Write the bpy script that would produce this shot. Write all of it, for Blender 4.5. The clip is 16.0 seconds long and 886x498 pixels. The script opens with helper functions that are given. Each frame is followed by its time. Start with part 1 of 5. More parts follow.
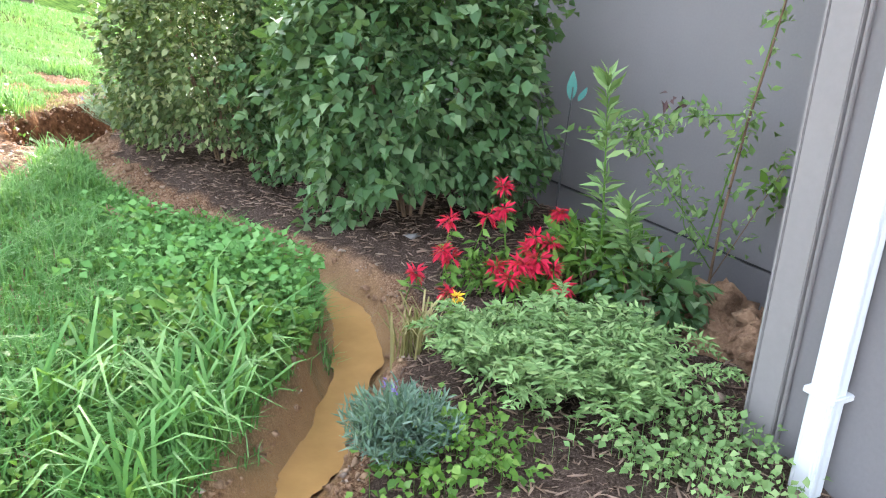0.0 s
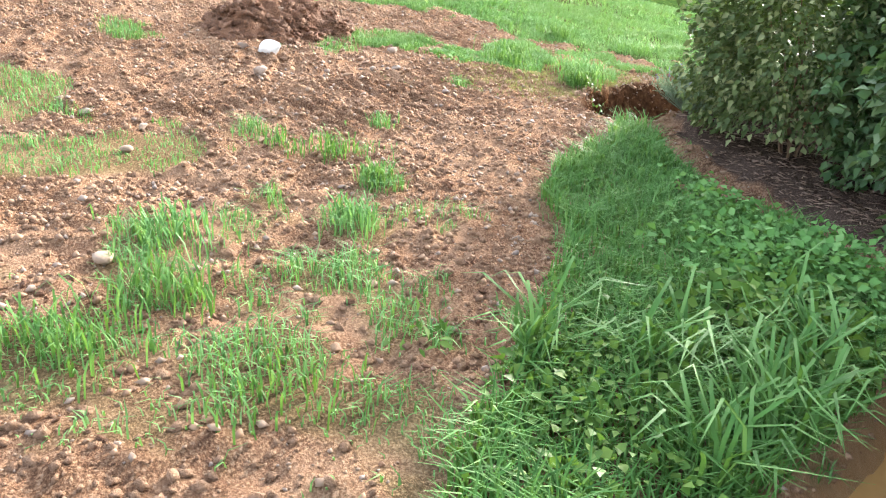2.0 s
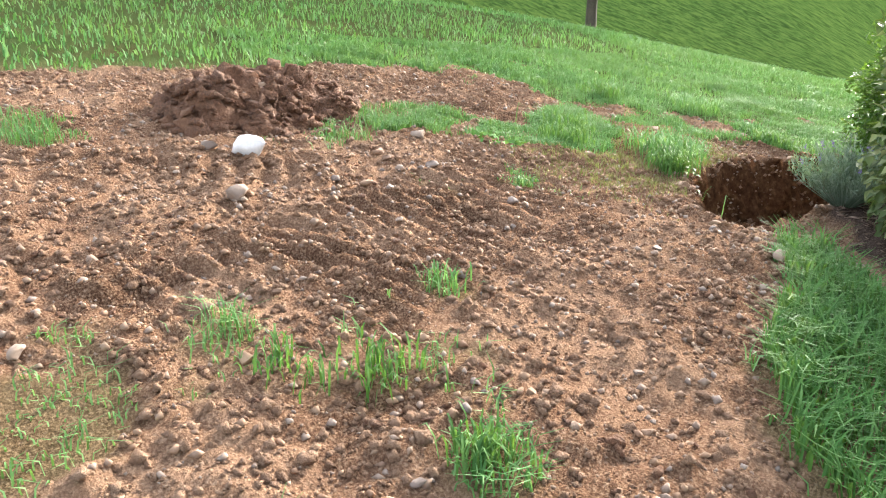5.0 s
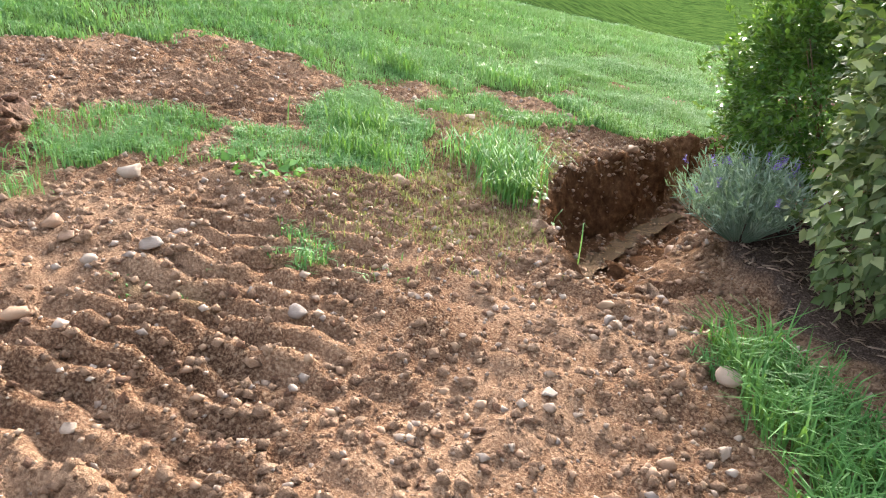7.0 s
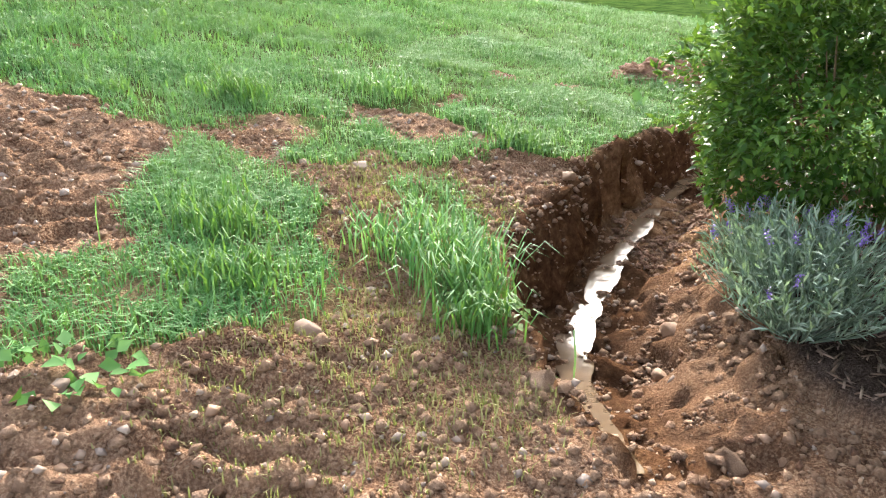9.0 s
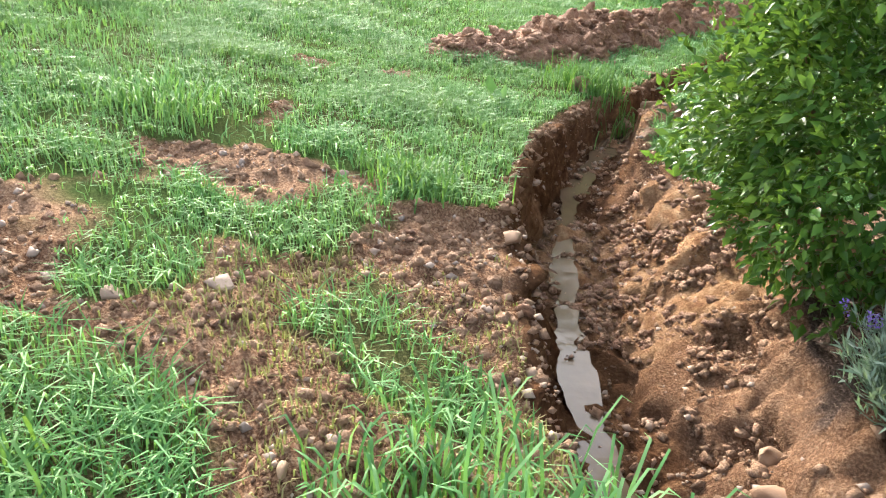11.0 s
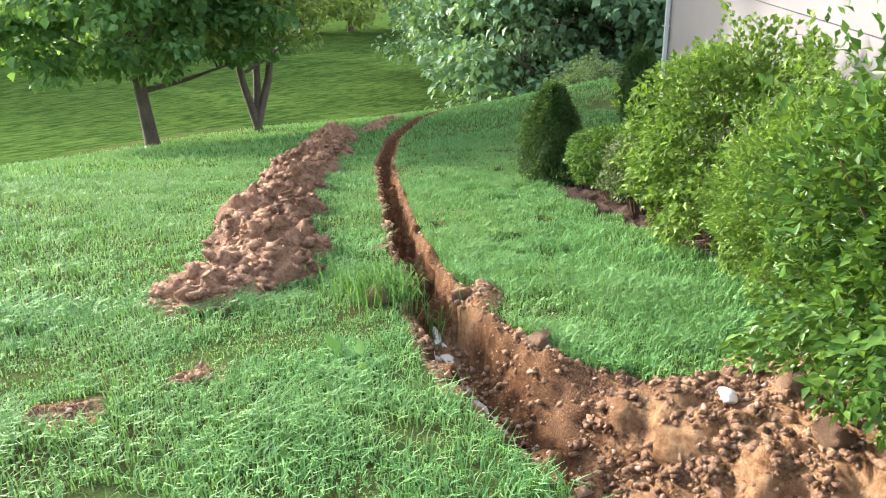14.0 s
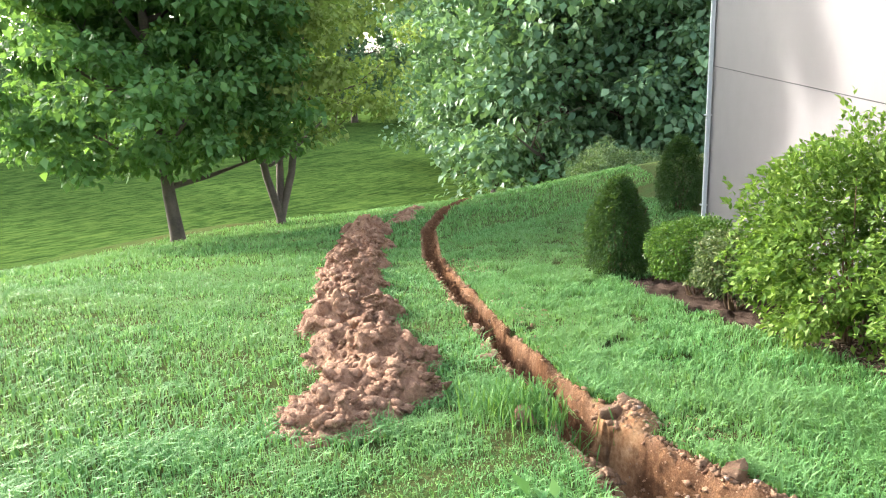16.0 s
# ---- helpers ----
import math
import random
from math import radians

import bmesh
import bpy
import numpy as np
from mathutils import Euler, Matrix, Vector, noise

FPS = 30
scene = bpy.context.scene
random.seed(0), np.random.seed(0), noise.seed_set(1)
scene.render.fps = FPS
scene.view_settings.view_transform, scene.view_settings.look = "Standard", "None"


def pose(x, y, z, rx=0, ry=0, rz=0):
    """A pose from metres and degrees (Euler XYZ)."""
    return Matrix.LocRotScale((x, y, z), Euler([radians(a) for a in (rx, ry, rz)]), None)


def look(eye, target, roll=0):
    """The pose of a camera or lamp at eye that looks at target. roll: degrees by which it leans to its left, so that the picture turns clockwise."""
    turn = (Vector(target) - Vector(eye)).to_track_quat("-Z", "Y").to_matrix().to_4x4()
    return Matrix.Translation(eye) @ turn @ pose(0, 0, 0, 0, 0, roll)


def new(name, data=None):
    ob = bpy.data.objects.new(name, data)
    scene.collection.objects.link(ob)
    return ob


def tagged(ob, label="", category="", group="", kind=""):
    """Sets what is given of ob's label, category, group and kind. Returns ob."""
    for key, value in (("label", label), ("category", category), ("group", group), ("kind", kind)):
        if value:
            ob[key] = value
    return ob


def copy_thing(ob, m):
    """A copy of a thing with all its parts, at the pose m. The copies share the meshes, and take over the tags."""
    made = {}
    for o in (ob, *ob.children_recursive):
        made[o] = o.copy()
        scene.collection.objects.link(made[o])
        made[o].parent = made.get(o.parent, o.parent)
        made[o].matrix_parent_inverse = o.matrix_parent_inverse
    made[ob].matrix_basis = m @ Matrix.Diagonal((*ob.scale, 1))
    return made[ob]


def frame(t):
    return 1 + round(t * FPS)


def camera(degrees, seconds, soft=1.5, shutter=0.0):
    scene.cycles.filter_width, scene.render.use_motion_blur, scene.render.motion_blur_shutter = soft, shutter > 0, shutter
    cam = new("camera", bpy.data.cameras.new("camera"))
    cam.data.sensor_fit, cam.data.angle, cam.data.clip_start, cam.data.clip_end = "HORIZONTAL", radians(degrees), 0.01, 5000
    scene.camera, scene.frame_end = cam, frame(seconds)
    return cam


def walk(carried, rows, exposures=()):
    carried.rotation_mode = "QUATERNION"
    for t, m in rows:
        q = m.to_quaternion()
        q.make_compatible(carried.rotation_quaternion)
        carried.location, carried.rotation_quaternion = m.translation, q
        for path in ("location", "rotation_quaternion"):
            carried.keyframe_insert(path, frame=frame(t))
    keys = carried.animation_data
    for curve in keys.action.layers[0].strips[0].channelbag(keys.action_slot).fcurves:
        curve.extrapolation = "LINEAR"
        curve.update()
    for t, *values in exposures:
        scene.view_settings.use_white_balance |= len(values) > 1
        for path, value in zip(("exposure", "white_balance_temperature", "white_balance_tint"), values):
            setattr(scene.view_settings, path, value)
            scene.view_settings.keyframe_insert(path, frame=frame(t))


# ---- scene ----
cam = camera(60.9, 16.0, soft=1.1)

# seconds, eye, tilt, lean, turn
PATH = [
    (0, 1.000, 1.818, 1.739, -19.77, 2.53, 18.32),
    (0.5, 0.988, 1.859, 1.730, -19.23, 4.55, 24.82),
    (1, 0.989, 1.797, 1.754, -20.68, 5.80, 36.55),
    (1.5, 0.835, 1.671, 1.709, -21.40, 3.83, 49.56),
    (2, 0.617, 1.522, 1.664, -21.90, 2.16, 56.03),
    (2.5, 0.442, 1.541, 1.647, -20.75, 2.48, 57.48),
    (3, 0.161, 1.673, 1.627, -18.78, 3.24, 59.75),
    (3.2, -0.113, 1.728, 1.564, -17.01, 2.68, 59.58),
    (5.3, -2.078, 2.626, 1.664, -19.55, -0.10, 52.20),
    (5.5, -2.247, 2.773, 1.662, -19.72, 0.63, 49.65),
    (6, -2.725, 3.077, 1.683, -20.85, 1.36, 45.47),
    (6.5, -3.138, 3.452, 1.714, -22.32, 0.63, 39.70),
    (7, -3.476, 3.859, 1.741, -23.41, 1.54, 36.74),
    (7.5, -3.904, 4.228, 1.793, -24.63, -0.25, 35.35),
    (8, -4.222, 4.574, 1.795, -25.89, -2.59, 34.74),
    (8.5, -4.499, 4.864, 1.826, -26.51, -1.57, 29.52),
    (9, -4.789, 5.110, 1.840, -26.55, -1.45, 23.51),
    (9.2, -4.936, 5.266, 1.807, -27.60, -1.48, 22.65),
    (11.3, -6.361, 6.898, 1.686, -30.17, 3.49, -5.19),
    (11.5, -6.455, 7.025, 1.723, -29.55, 3.00, -7.61),
    (12, -6.703, 7.431, 1.713, -26.22, 3.70, -12.16),
    (12.5, -7.074, 7.820, 1.717, -25.30, 3.36, -16.61),
    (13, -7.215, 8.196, 1.731, -24.24, 1.20, -25.17),
    (13.5, -7.387, 8.546, 1.785, -21.76, 0.48, -32.17),
    (14, -7.577, 8.833, 1.840, -20.30, -1.03, -37.42),
    (14.5, -7.686, 9.094, 1.837, -20.84, 0.09, -38.99),
    (15, -7.913, 9.344, 1.873, -18.40, -0.83, -41.05),
    (15.5, -8.082, 9.591, 1.919, -15.98, -1.93, -40.09),
    (16, -8.105, 9.717, 1.956, -13.94, -2.16, -37.68),
]
walk(cam, [(t, pose(x, y, z, 90 + tilt, 0, turn) @ pose(0, 0, 0, 0, 0, lean)) for t, x, y, z, tilt, lean, turn in PATH],
     exposures=[(0.0, 3.9), (0.5, 3.85), (1.0, 3.75), (1.5, 3.35), (2.0, 3.1), (3.2, 2.75), (9.2, 2.67), (12.5, 2.7), (14.5, 2.8), (16.0, 2.93)])

# ---- light ----
SUN_AZ, SUN_EL = -21.0, 21.0
world = bpy.data.worlds.new("world")
scene.world = world
world.use_nodes = True
wn = world.node_tree.nodes
sky = wn.new("ShaderNodeTexSky")
sky.sky_type, sky.sun_disc = "NISHITA", False
sky.sun_elevation, sky.sun_rotation = radians(SUN_EL), radians(SUN_AZ)
sky.dust_density, sky.air_density = 3.0, 1.0
haze = wn.new("ShaderNodeHueSaturation")
haze.inputs["Saturation"].default_value = 0.5
world.node_tree.links.new(sky.outputs[0], haze.inputs["Color"])
world.node_tree.links.new(haze.outputs[0], wn["Background"].inputs[0])
wn["Background"].inputs[1].default_value = 0.15
sun = new("sun", bpy.data.lights.new("sun", "SUN"))
sun.data.energy, sun.data.angle, sun.data.color = 1.4, radians(1.5), (1.0, 0.94, 0.85)
a, e = radians(SUN_AZ), radians(SUN_EL)
sun.matrix_world = look((0, 0, 30), (-math.sin(a) * math.cos(e) * 10, -math.cos(a) * math.cos(e) * 10, 30 - math.sin(e) * 10))


# ---- helpers of this scene ----
rng = np.random.default_rng(7)


def hash2(i, j, seed):
    h = (i.astype(np.int64) * 374761393 + j.astype(np.int64) * 668265263 + seed * 974711) & 0x7FFFFFFF
    h = ((h ^ (h >> 13)) * 1274126177) & 0x7FFFFFFF
    return ((h ^ (h >> 16)) & 0xFFFF) / 65535.0


def vnoise(x, y, size, seed=0):
    """Smooth noise from -1 to 1 with lumps of that size."""
    u, v = np.asarray(x, float) / size, np.asarray(y, float) / size
    i, j = np.floor(u), np.floor(v)
    fu, fv = u - i, v - j
    fu, fv = fu * fu * (3 - 2 * fu), fv * fv * (3 - 2 * fv)
    a0 = hash2(i, j, seed) * (1 - fu) + hash2(i + 1, j, seed) * fu
    a1 = hash2(i, j + 1, seed) * (1 - fu) + hash2(i + 1, j + 1, seed) * fu
    return (a0 * (1 - fv) + a1 * fv) * 2 - 1


def fbm(x, y, size, octaves=4, seed=0):
    return sum(vnoise(x + 17.3 * k, y - 9.1 * k, size / 2**k, seed + k) / 2**k for k in range(octaves)) / 1.6


def smooth(a, b, v):
    t = np.clip((v - a) / (b - a), 0, 1)
    return t * t * (3 - 2 * t)


def along(x, y, line):
    """Distance to a polyline, which side (right positive), and how far along it, in vertices."""
    best = np.full(np.shape(x), 1e9)
    side, far = np.zeros(np.shape(x)), np.zeros(np.shape(x))
    for k in range(len(line) - 1):
        (ax, ay), (bx, by) = line[k], line[k + 1]
        dx, dy = bx - ax, by - ay
        n2 = dx * dx + dy * dy
        t = np.clip(((x - ax) * dx + (y - ay) * dy) / n2, 0, 1)
        d = np.hypot(x - ax - t * dx, y - ay - t * dy)
        s = np.sign((x - ax) * dy - (y - ay) * dx)
        near = d < best
        best, side, far = np.where(near, d, best), np.where(near, s, side), np.where(near, k + t, far)
    return best, side, far


def inside(x, y, poly):
    """Whether points lie in a polygon."""
    hit = np.zeros(np.shape(x), bool)
    for k in range(len(poly)):
        (ax, ay), (bx, by) = poly[k - 1], poly[k]
        cross = ((ay > y) != (by > y)) & (x < (bx - ax) * (y - ay) / (by - ay + 1e-12) + ax)
        hit ^= cross
    return hit


def blob(x, y, cx, cy, rx, ry, turn=0.0):
    """1 in the middle of an ellipse, 0 at its rim, below 0 outside."""
    c, s = math.cos(radians(turn)), math.sin(radians(turn))
    u, v = (x - cx) * c + (y - cy) * s, -(x - cx) * s + (y - cy) * c
    return 1 - np.hypot(u / rx, v / ry)


# ---- the plan ----
# the deep trench that bends round the house, and the shallow ditch beside the bed
TRENCH = [(-4.85, 7.05), (-5.2, 7.75), (-5.4, 8.5), (-5.4, 9.6), (-5.32, 10.5), (-5.15, 11.4), (-4.7, 12.5), (-4.2, 13.5),
          (-3.3, 15.1), (-1.9, 17.4), (0.2, 20.8), (3.1, 24.8), (6.5, 28.5), (10.4, 31.9)]
T_LEFT = [0.2, 0.36, 0.42, 0.42, 0.4, 0.34, 0.25, 0.19, 0.15, 0.14, 0.15, 0.16, 0.18, 0.2]
T_RIGHT = [0.4, 0.7, 0.8, 0.85, 0.8, 0.3, 0.15, 0.12, 0.1, 0.1, 0.11, 0.13, 0.15, 0.18]
T_DEPTH = [0.14, 0.42, 0.55, 0.56, 0.5, 0.42, 0.36, 0.3, 0.26, 0.24, 0.22, 0.2, 0.2, 0.15]
def yard(x, y):
    """From the garden's own plan, by the start, to the plan of the whole."""
    return 1.189 * x - 0.172 * y + 0.195, 0.172 * x + 1.189 * y + 0.907


DITCH = [(0.46, 2.04), (-0.09, 3.05), (-0.3, 3.98), (-0.42, 4.6), (-0.58, 5.2), (-0.85, 5.62), (-1.35, 5.88), (-2.1, 6.1), (-2.9, 6.42), (-4.0, 7.05), (-4.6, 7.1)]
D_WIDE = [0.2, 0.2, 0.21, 0.22, 0.24, 0.2, 0.17, 0.15, 0.15, 0.16, 0.2]
D_DEEP = [0.18, 0.2, 0.22, 0.25, 0.25, 0.22, 0.18, 0.15, 0.1, 0.08, 0.05]
ISLAND = [(-0.33, 2.04), (-0.98, 2.68), (-1.38, 3.25), (-1.79, 3.7), (-2.26, 4.31), (-2.9, 4.65), (-3.5, 5.36), (-3.75, 6.05), (-4.05, 6.45), (-4.25, 6.66), (-4.0, 6.88),
          (-2.95, 6.22), (-2.2, 5.9), (-1.5, 5.73), (-1.02, 5.54), (-0.78, 5.15), (-0.62, 4.65), (-0.54, 4.2), (-0.45, 3.7), (-0.12, 2.68)]
BED = [yard(*p) for p in ((0.3, 0.9), (0.14, 2.6), (0.16, 3.4), (0.16, 3.9))] + [
    (-0.45, 5.75), (-1.15, 6.14), (-2.0, 6.38), (-2.8, 6.72), (-3.95, 7.25), (-4.3, 7.5), (-4.62, 7.95), (-4.75, 8.6), (-4.6, 9.3), (-4.0, 10.1), (-3.2, 10.9), (-2.25, 11.7), (-1.75, 12.6), (-0.7, 14.9), (-0.15, 16.2), (0.3, 17.4), (1.6, 17.4), (4.0, 18.0), (3.5, 12.0), (2.8, 2.6)]
HOUSE_P = Vector((1.54, 6.41, 0))       # a point of the near wall
HOUSE_U = Vector((-0.725, 0.689, 0))    # along the near wall, away from the start
HOUSE_N = Vector((0.689, 0.725, 0))     # into the house


# the edge of the lawn, and the turf left in the bare earth: (outline, how thick it stands)
LAWN = [(-8.6, -9.0), (-8.7, 2.4), (-9.1, 4.5), (-9.3, 6.3), (-9.4, 7.3), (-8.75, 8.4), (-8.2, 8.45), (-7.8, 8.95), (-7.4, 9.6), (-6.5, 9.6), (-5.95, 9.75), (-5.3, 9.6), (-5.2, 12.0), (2.0, 24.0), (60.0, 90.0), (-90.0, 90.0), (-90.0, -9.0)]
TURF = [([(-8.8, 8.4), (-8.0, 9.3), (-6.6, 9.75), (-6.3, 9.1), (-7.0, 8.5), (-8.0, 8.45)], 0.6), ([(-2.6, 1.0), (-3.3, 2.9), (-2.2, 3.6), (-1.2, 3.0), (-1.0, 1.5)], 0.2),
        ([(-6.6, 1.6), (-6.2, 2.1), (-5.55, 2.4), (-4.75, 2.3), (-4.85, 1.5), (-5.5, 0.9)], 1.6),
        ([(-4.4, 1.0), (-4.5, 2.45), (-4.4, 2.95), (-3.8, 2.85), (-3.85, 1.0)], 1.6), ([(-4.4, 3.0), (-3.95, 3.95), (-3.6, 3.7), (-3.75, 2.9)], 0.35),
        ([(-3.25, 2.0), (-3.2, 2.6), (-2.72, 2.45), (-2.75, 2.05)], 1.3),
        ([(-2.75, 1.8), (-2.6, 2.35), (-2.14, 2.27), (-2.25, 1.95)], 1.4),
        ([(-2.5, 1.2), (-2.3, 1.96), (-1.76, 1.87), (-1.65, 1.2)], 1.6),
        ([(-2.05, 2.3), (-1.85, 2.72), (-1.3, 2.55), (-1.15, 1.9), (-1.6, 1.95)], 0.75),
        ([(-7.9, 2.9), (-7.85, 3.6), (-6.6, 3.3), (-6.85, 2.75)], 0.9),
        ([(-7.4, 6.9), (-7.25, 7.2), (-7.75, 7.9), (-7.95, 8.6), (-7.0, 8.45), (-6.5, 7.9), (-6.1, 7.2), (-6.25, 6.9), (-6.7, 6.5), (-6.9, 6.15)], 2.0),
        ([(-8.1, 5.7), (-7.9, 6.4), (-7.5, 6.95), (-6.95, 6.3), (-6.95, 5.8), (-7.2, 5.3)], 1.25),
        ([(-6.7, 8.6), (-6.5, 9.2), (-6.0, 8.7), (-5.6, 7.6), (-5.85, 7.4), (-6.3, 8.2)], 1.3),
        ([(-6.14, 5.98), (-6.0, 6.25), (-5.6, 5.85), (-5.72, 5.65)], 0.8), ([(-6.1, 5.15), (-5.9, 5.5), (-5.68, 5.35), (-5.9, 5.03)], 1.2),
        ([(-6.9, 4.5), (-7.4, 5.3), (-7.3, 5.8), (-6.8, 5.4), (-6.6, 4.8)], 0.9)]


def patch(x, y, poly, reach):
    """How far inside an outline, in metres; below 0 outside."""
    out = np.full(np.shape(x), -reach)
    px, py = [p[0] for p in poly], [p[1] for p in poly]
    m = (x > min(px) - reach) & (x < max(px) + reach) & (y > min(py) - reach) & (y < max(py) + reach)
    if m.any():
        d = along(x[m], y[m], poly + poly[:1])[0]
        out[m] = np.where(inside(x[m], y[m], poly), d, -d)
    return out


def land(x, y):
    """The lie of the land, without ditches."""
    X, Y = x + 5, y - 8
    Xc, Yc = np.clip(X, -9, 10.0), np.minimum(Y, 26.0)
    z = 0.1044 - 0.1192 * Xc - 0.0819 * Y + 0.0059 * Xc**2 - 0.0014 * Yc**2 - 0.1 * np.minimum(X + 9, 0)
    s = np.maximum(-0.824 * (x + 9.5) + 0.566 * (y - 17.5) - 0.3, 0)
    z = z - 0.22 * s * s / (s + 5)
    s2 = np.maximum(0.64 * (x - 10) + 0.77 * (y - 31), 0)
    z = z - 0.3 * np.minimum(s2, 40) ** 2 / (np.minimum(s2, 40) + 5)
    z = z + 0.9 * np.exp(-((x - 14) ** 2 + (y - 23) ** 2) / 36)
    z = z + 0.14 * smooth(-2.2, -0.6, x) * smooth(4.6, 6.2, y) * smooth(12.0, 9.0, y)      # the bed lies higher against the wall
    s3 = np.maximum(s - 32, 0)
    z = z + 0.55 * s3 * s3 / (s3 + 14)
    # the valley floor, rising again far off
    low = -8.4 + 0.035 * np.maximum(np.hypot(x, y) - 62, 0)
    z = low + 0.7 * np.logaddexp(0, (z - low) / 0.7)
    far = smooth(40, 160, np.hypot(x, y))
    return z * (1 - far) + np.clip(z, -14, 60) * far


def zones(x, y):
    """How much turf, mulch and bare earth lie at a place."""
    n1, n2 = fbm(x, y, 0.9, 4, 3), fbm(x, y, 0.3, 3, 11)
    g = np.clip(patch(x, y, LAWN, 3.0) / 0.3, -3, 2.2) + 0.9 * n1 + 0.45 * n2
    # worn places in the lawn
    for cx, cy, rx, ry, turn, k in ((-8.96, 8.15, 0.6, 0.4, 20, 3.0), (-7.0, 9.85, 0.5, 0.3, 0, 3.6), (-6.95, 8.75, 0.5, 0.25, 15, 2.6), (-6.1, 9.45, 0.42, 0.26, 30, 3.8), (-6.5, 12.3, 0.2, 0.22, 0, 2.6),
                                    (-7.1, 10.85, 0.12, 0.32, 0, 2.6), (-6.5, 11.75, 0.35, 0.12, 30, 2.0), (-7.2, 12.2, 0.2, 0.4, 60, 1.8), (-9.9, 9.5, 0.5, 0.3, 0, 1.4)):
        m = (np.abs(x - cx) < 1.6) & (np.abs(y - cy) < 1.6)
        if m.any():
            px, py = x[m], y[m]
            g[m] -= k * np.maximum(blob(px, py, cx, cy, rx * 1.2, ry * 1.2, turn) + 0.55 * n2[m] + 0.35 * n1[m] + 0.25 * vnoise(px, py, 0.07, 67), 0) * (1 + 0.4 * g[m].clip(0, 4))
    # turf left standing in the earth, some of it thin
    for poly, k in TURF:
        g = np.maximum(g, np.minimum(patch(x, y, poly, 1.0) / 0.26, 1.1) * k + 0.75 * n1 + 1.0 * n2 - 0.12)
    for cx, cy, rx, ry in ((-3.4, 3.72, 0.14, 0.12), (-2.85, 3.26, 0.22, 0.15), (-1.65, 3.05, 0.12, 0.1), (-4.55, 4.38, 0.1, 0.08), (-2.35, 2.75, 0.2, 0.14), (-1.55, 3.55, 0.3, 0.16)):
        g = np.maximum(g, 1.7 * (blob(x, y, cx, cy, rx * 1.4, ry * 1.4) + 0.4 * n1 + 0.6 * n2 - 0.1))
    d, side, far = along(x, y, TRENCH)
    left, right = np.interp(far, range(len(T_LEFT)), T_LEFT), np.interp(far, range(len(T_RIGHT)), T_RIGHT)
    o = d * side
    cut = smooth(0.12, -0.04, np.maximum(-left - o, o - right)) * (far > 0.02)
    # the dug earth thrown to the right of the trench
    thrown = np.maximum(blob(x, y, -4.8, 10.2, 1.05, 0.78, -30), np.maximum(blob(x, y, -4.5, 12.6, 0.4, 0.25, 40), blob(x, y, -4.0, 10.3, 0.75, 0.5, 0))) + 0.2 * n2
    g = np.where(thrown > 0, -1.0, g)
    g = g - 3.0 * cut
    wx, wy = x + 0.1 * vnoise(x, y, 0.3, 61) + 0.05 * vnoise(x, y, 0.1, 62), y + 0.1 * vnoise(x, y, 0.3, 63) + 0.05 * vnoise(x, y, 0.1, 64)
    isl = inside(wx, wy, ISLAND)
    g = np.where(isl, 0.75 + 0.8 * n1, g)
    right_of = (x > -4.9) & (y > 10.6) & (thrown <= 0) & (cut < 0.3)
    g = np.where(right_of, 1.6 + 0.5 * n1, g)
    bed = inside(wx, wy, BED)
    g = np.where(bed, -1.0, g)
    g = np.where((y > 16) | (x < -14), np.maximum(g, 0.8), g)
    g = np.minimum(g, 2.5) - 5 * cut
    dd, dside, dfar = along(x, y, DITCH)
    wide = np.interp(dfar, range(len(D_WIDE)), D_WIDE)
    wet = smooth(wide + 0.05, wide - 0.12, dd) * (dfar > 0.01) * smooth(6.8, 5.6, dfar)
    g = g - 2.5 * smooth(wide + 0.05, wide - 0.05, dd) * (~isl)
    turf = smooth(-0.15, 0.55, g)
    return turf, bed.astype(float) * smooth(0.0, 0.12, dd - wide), cut, wet, thrown


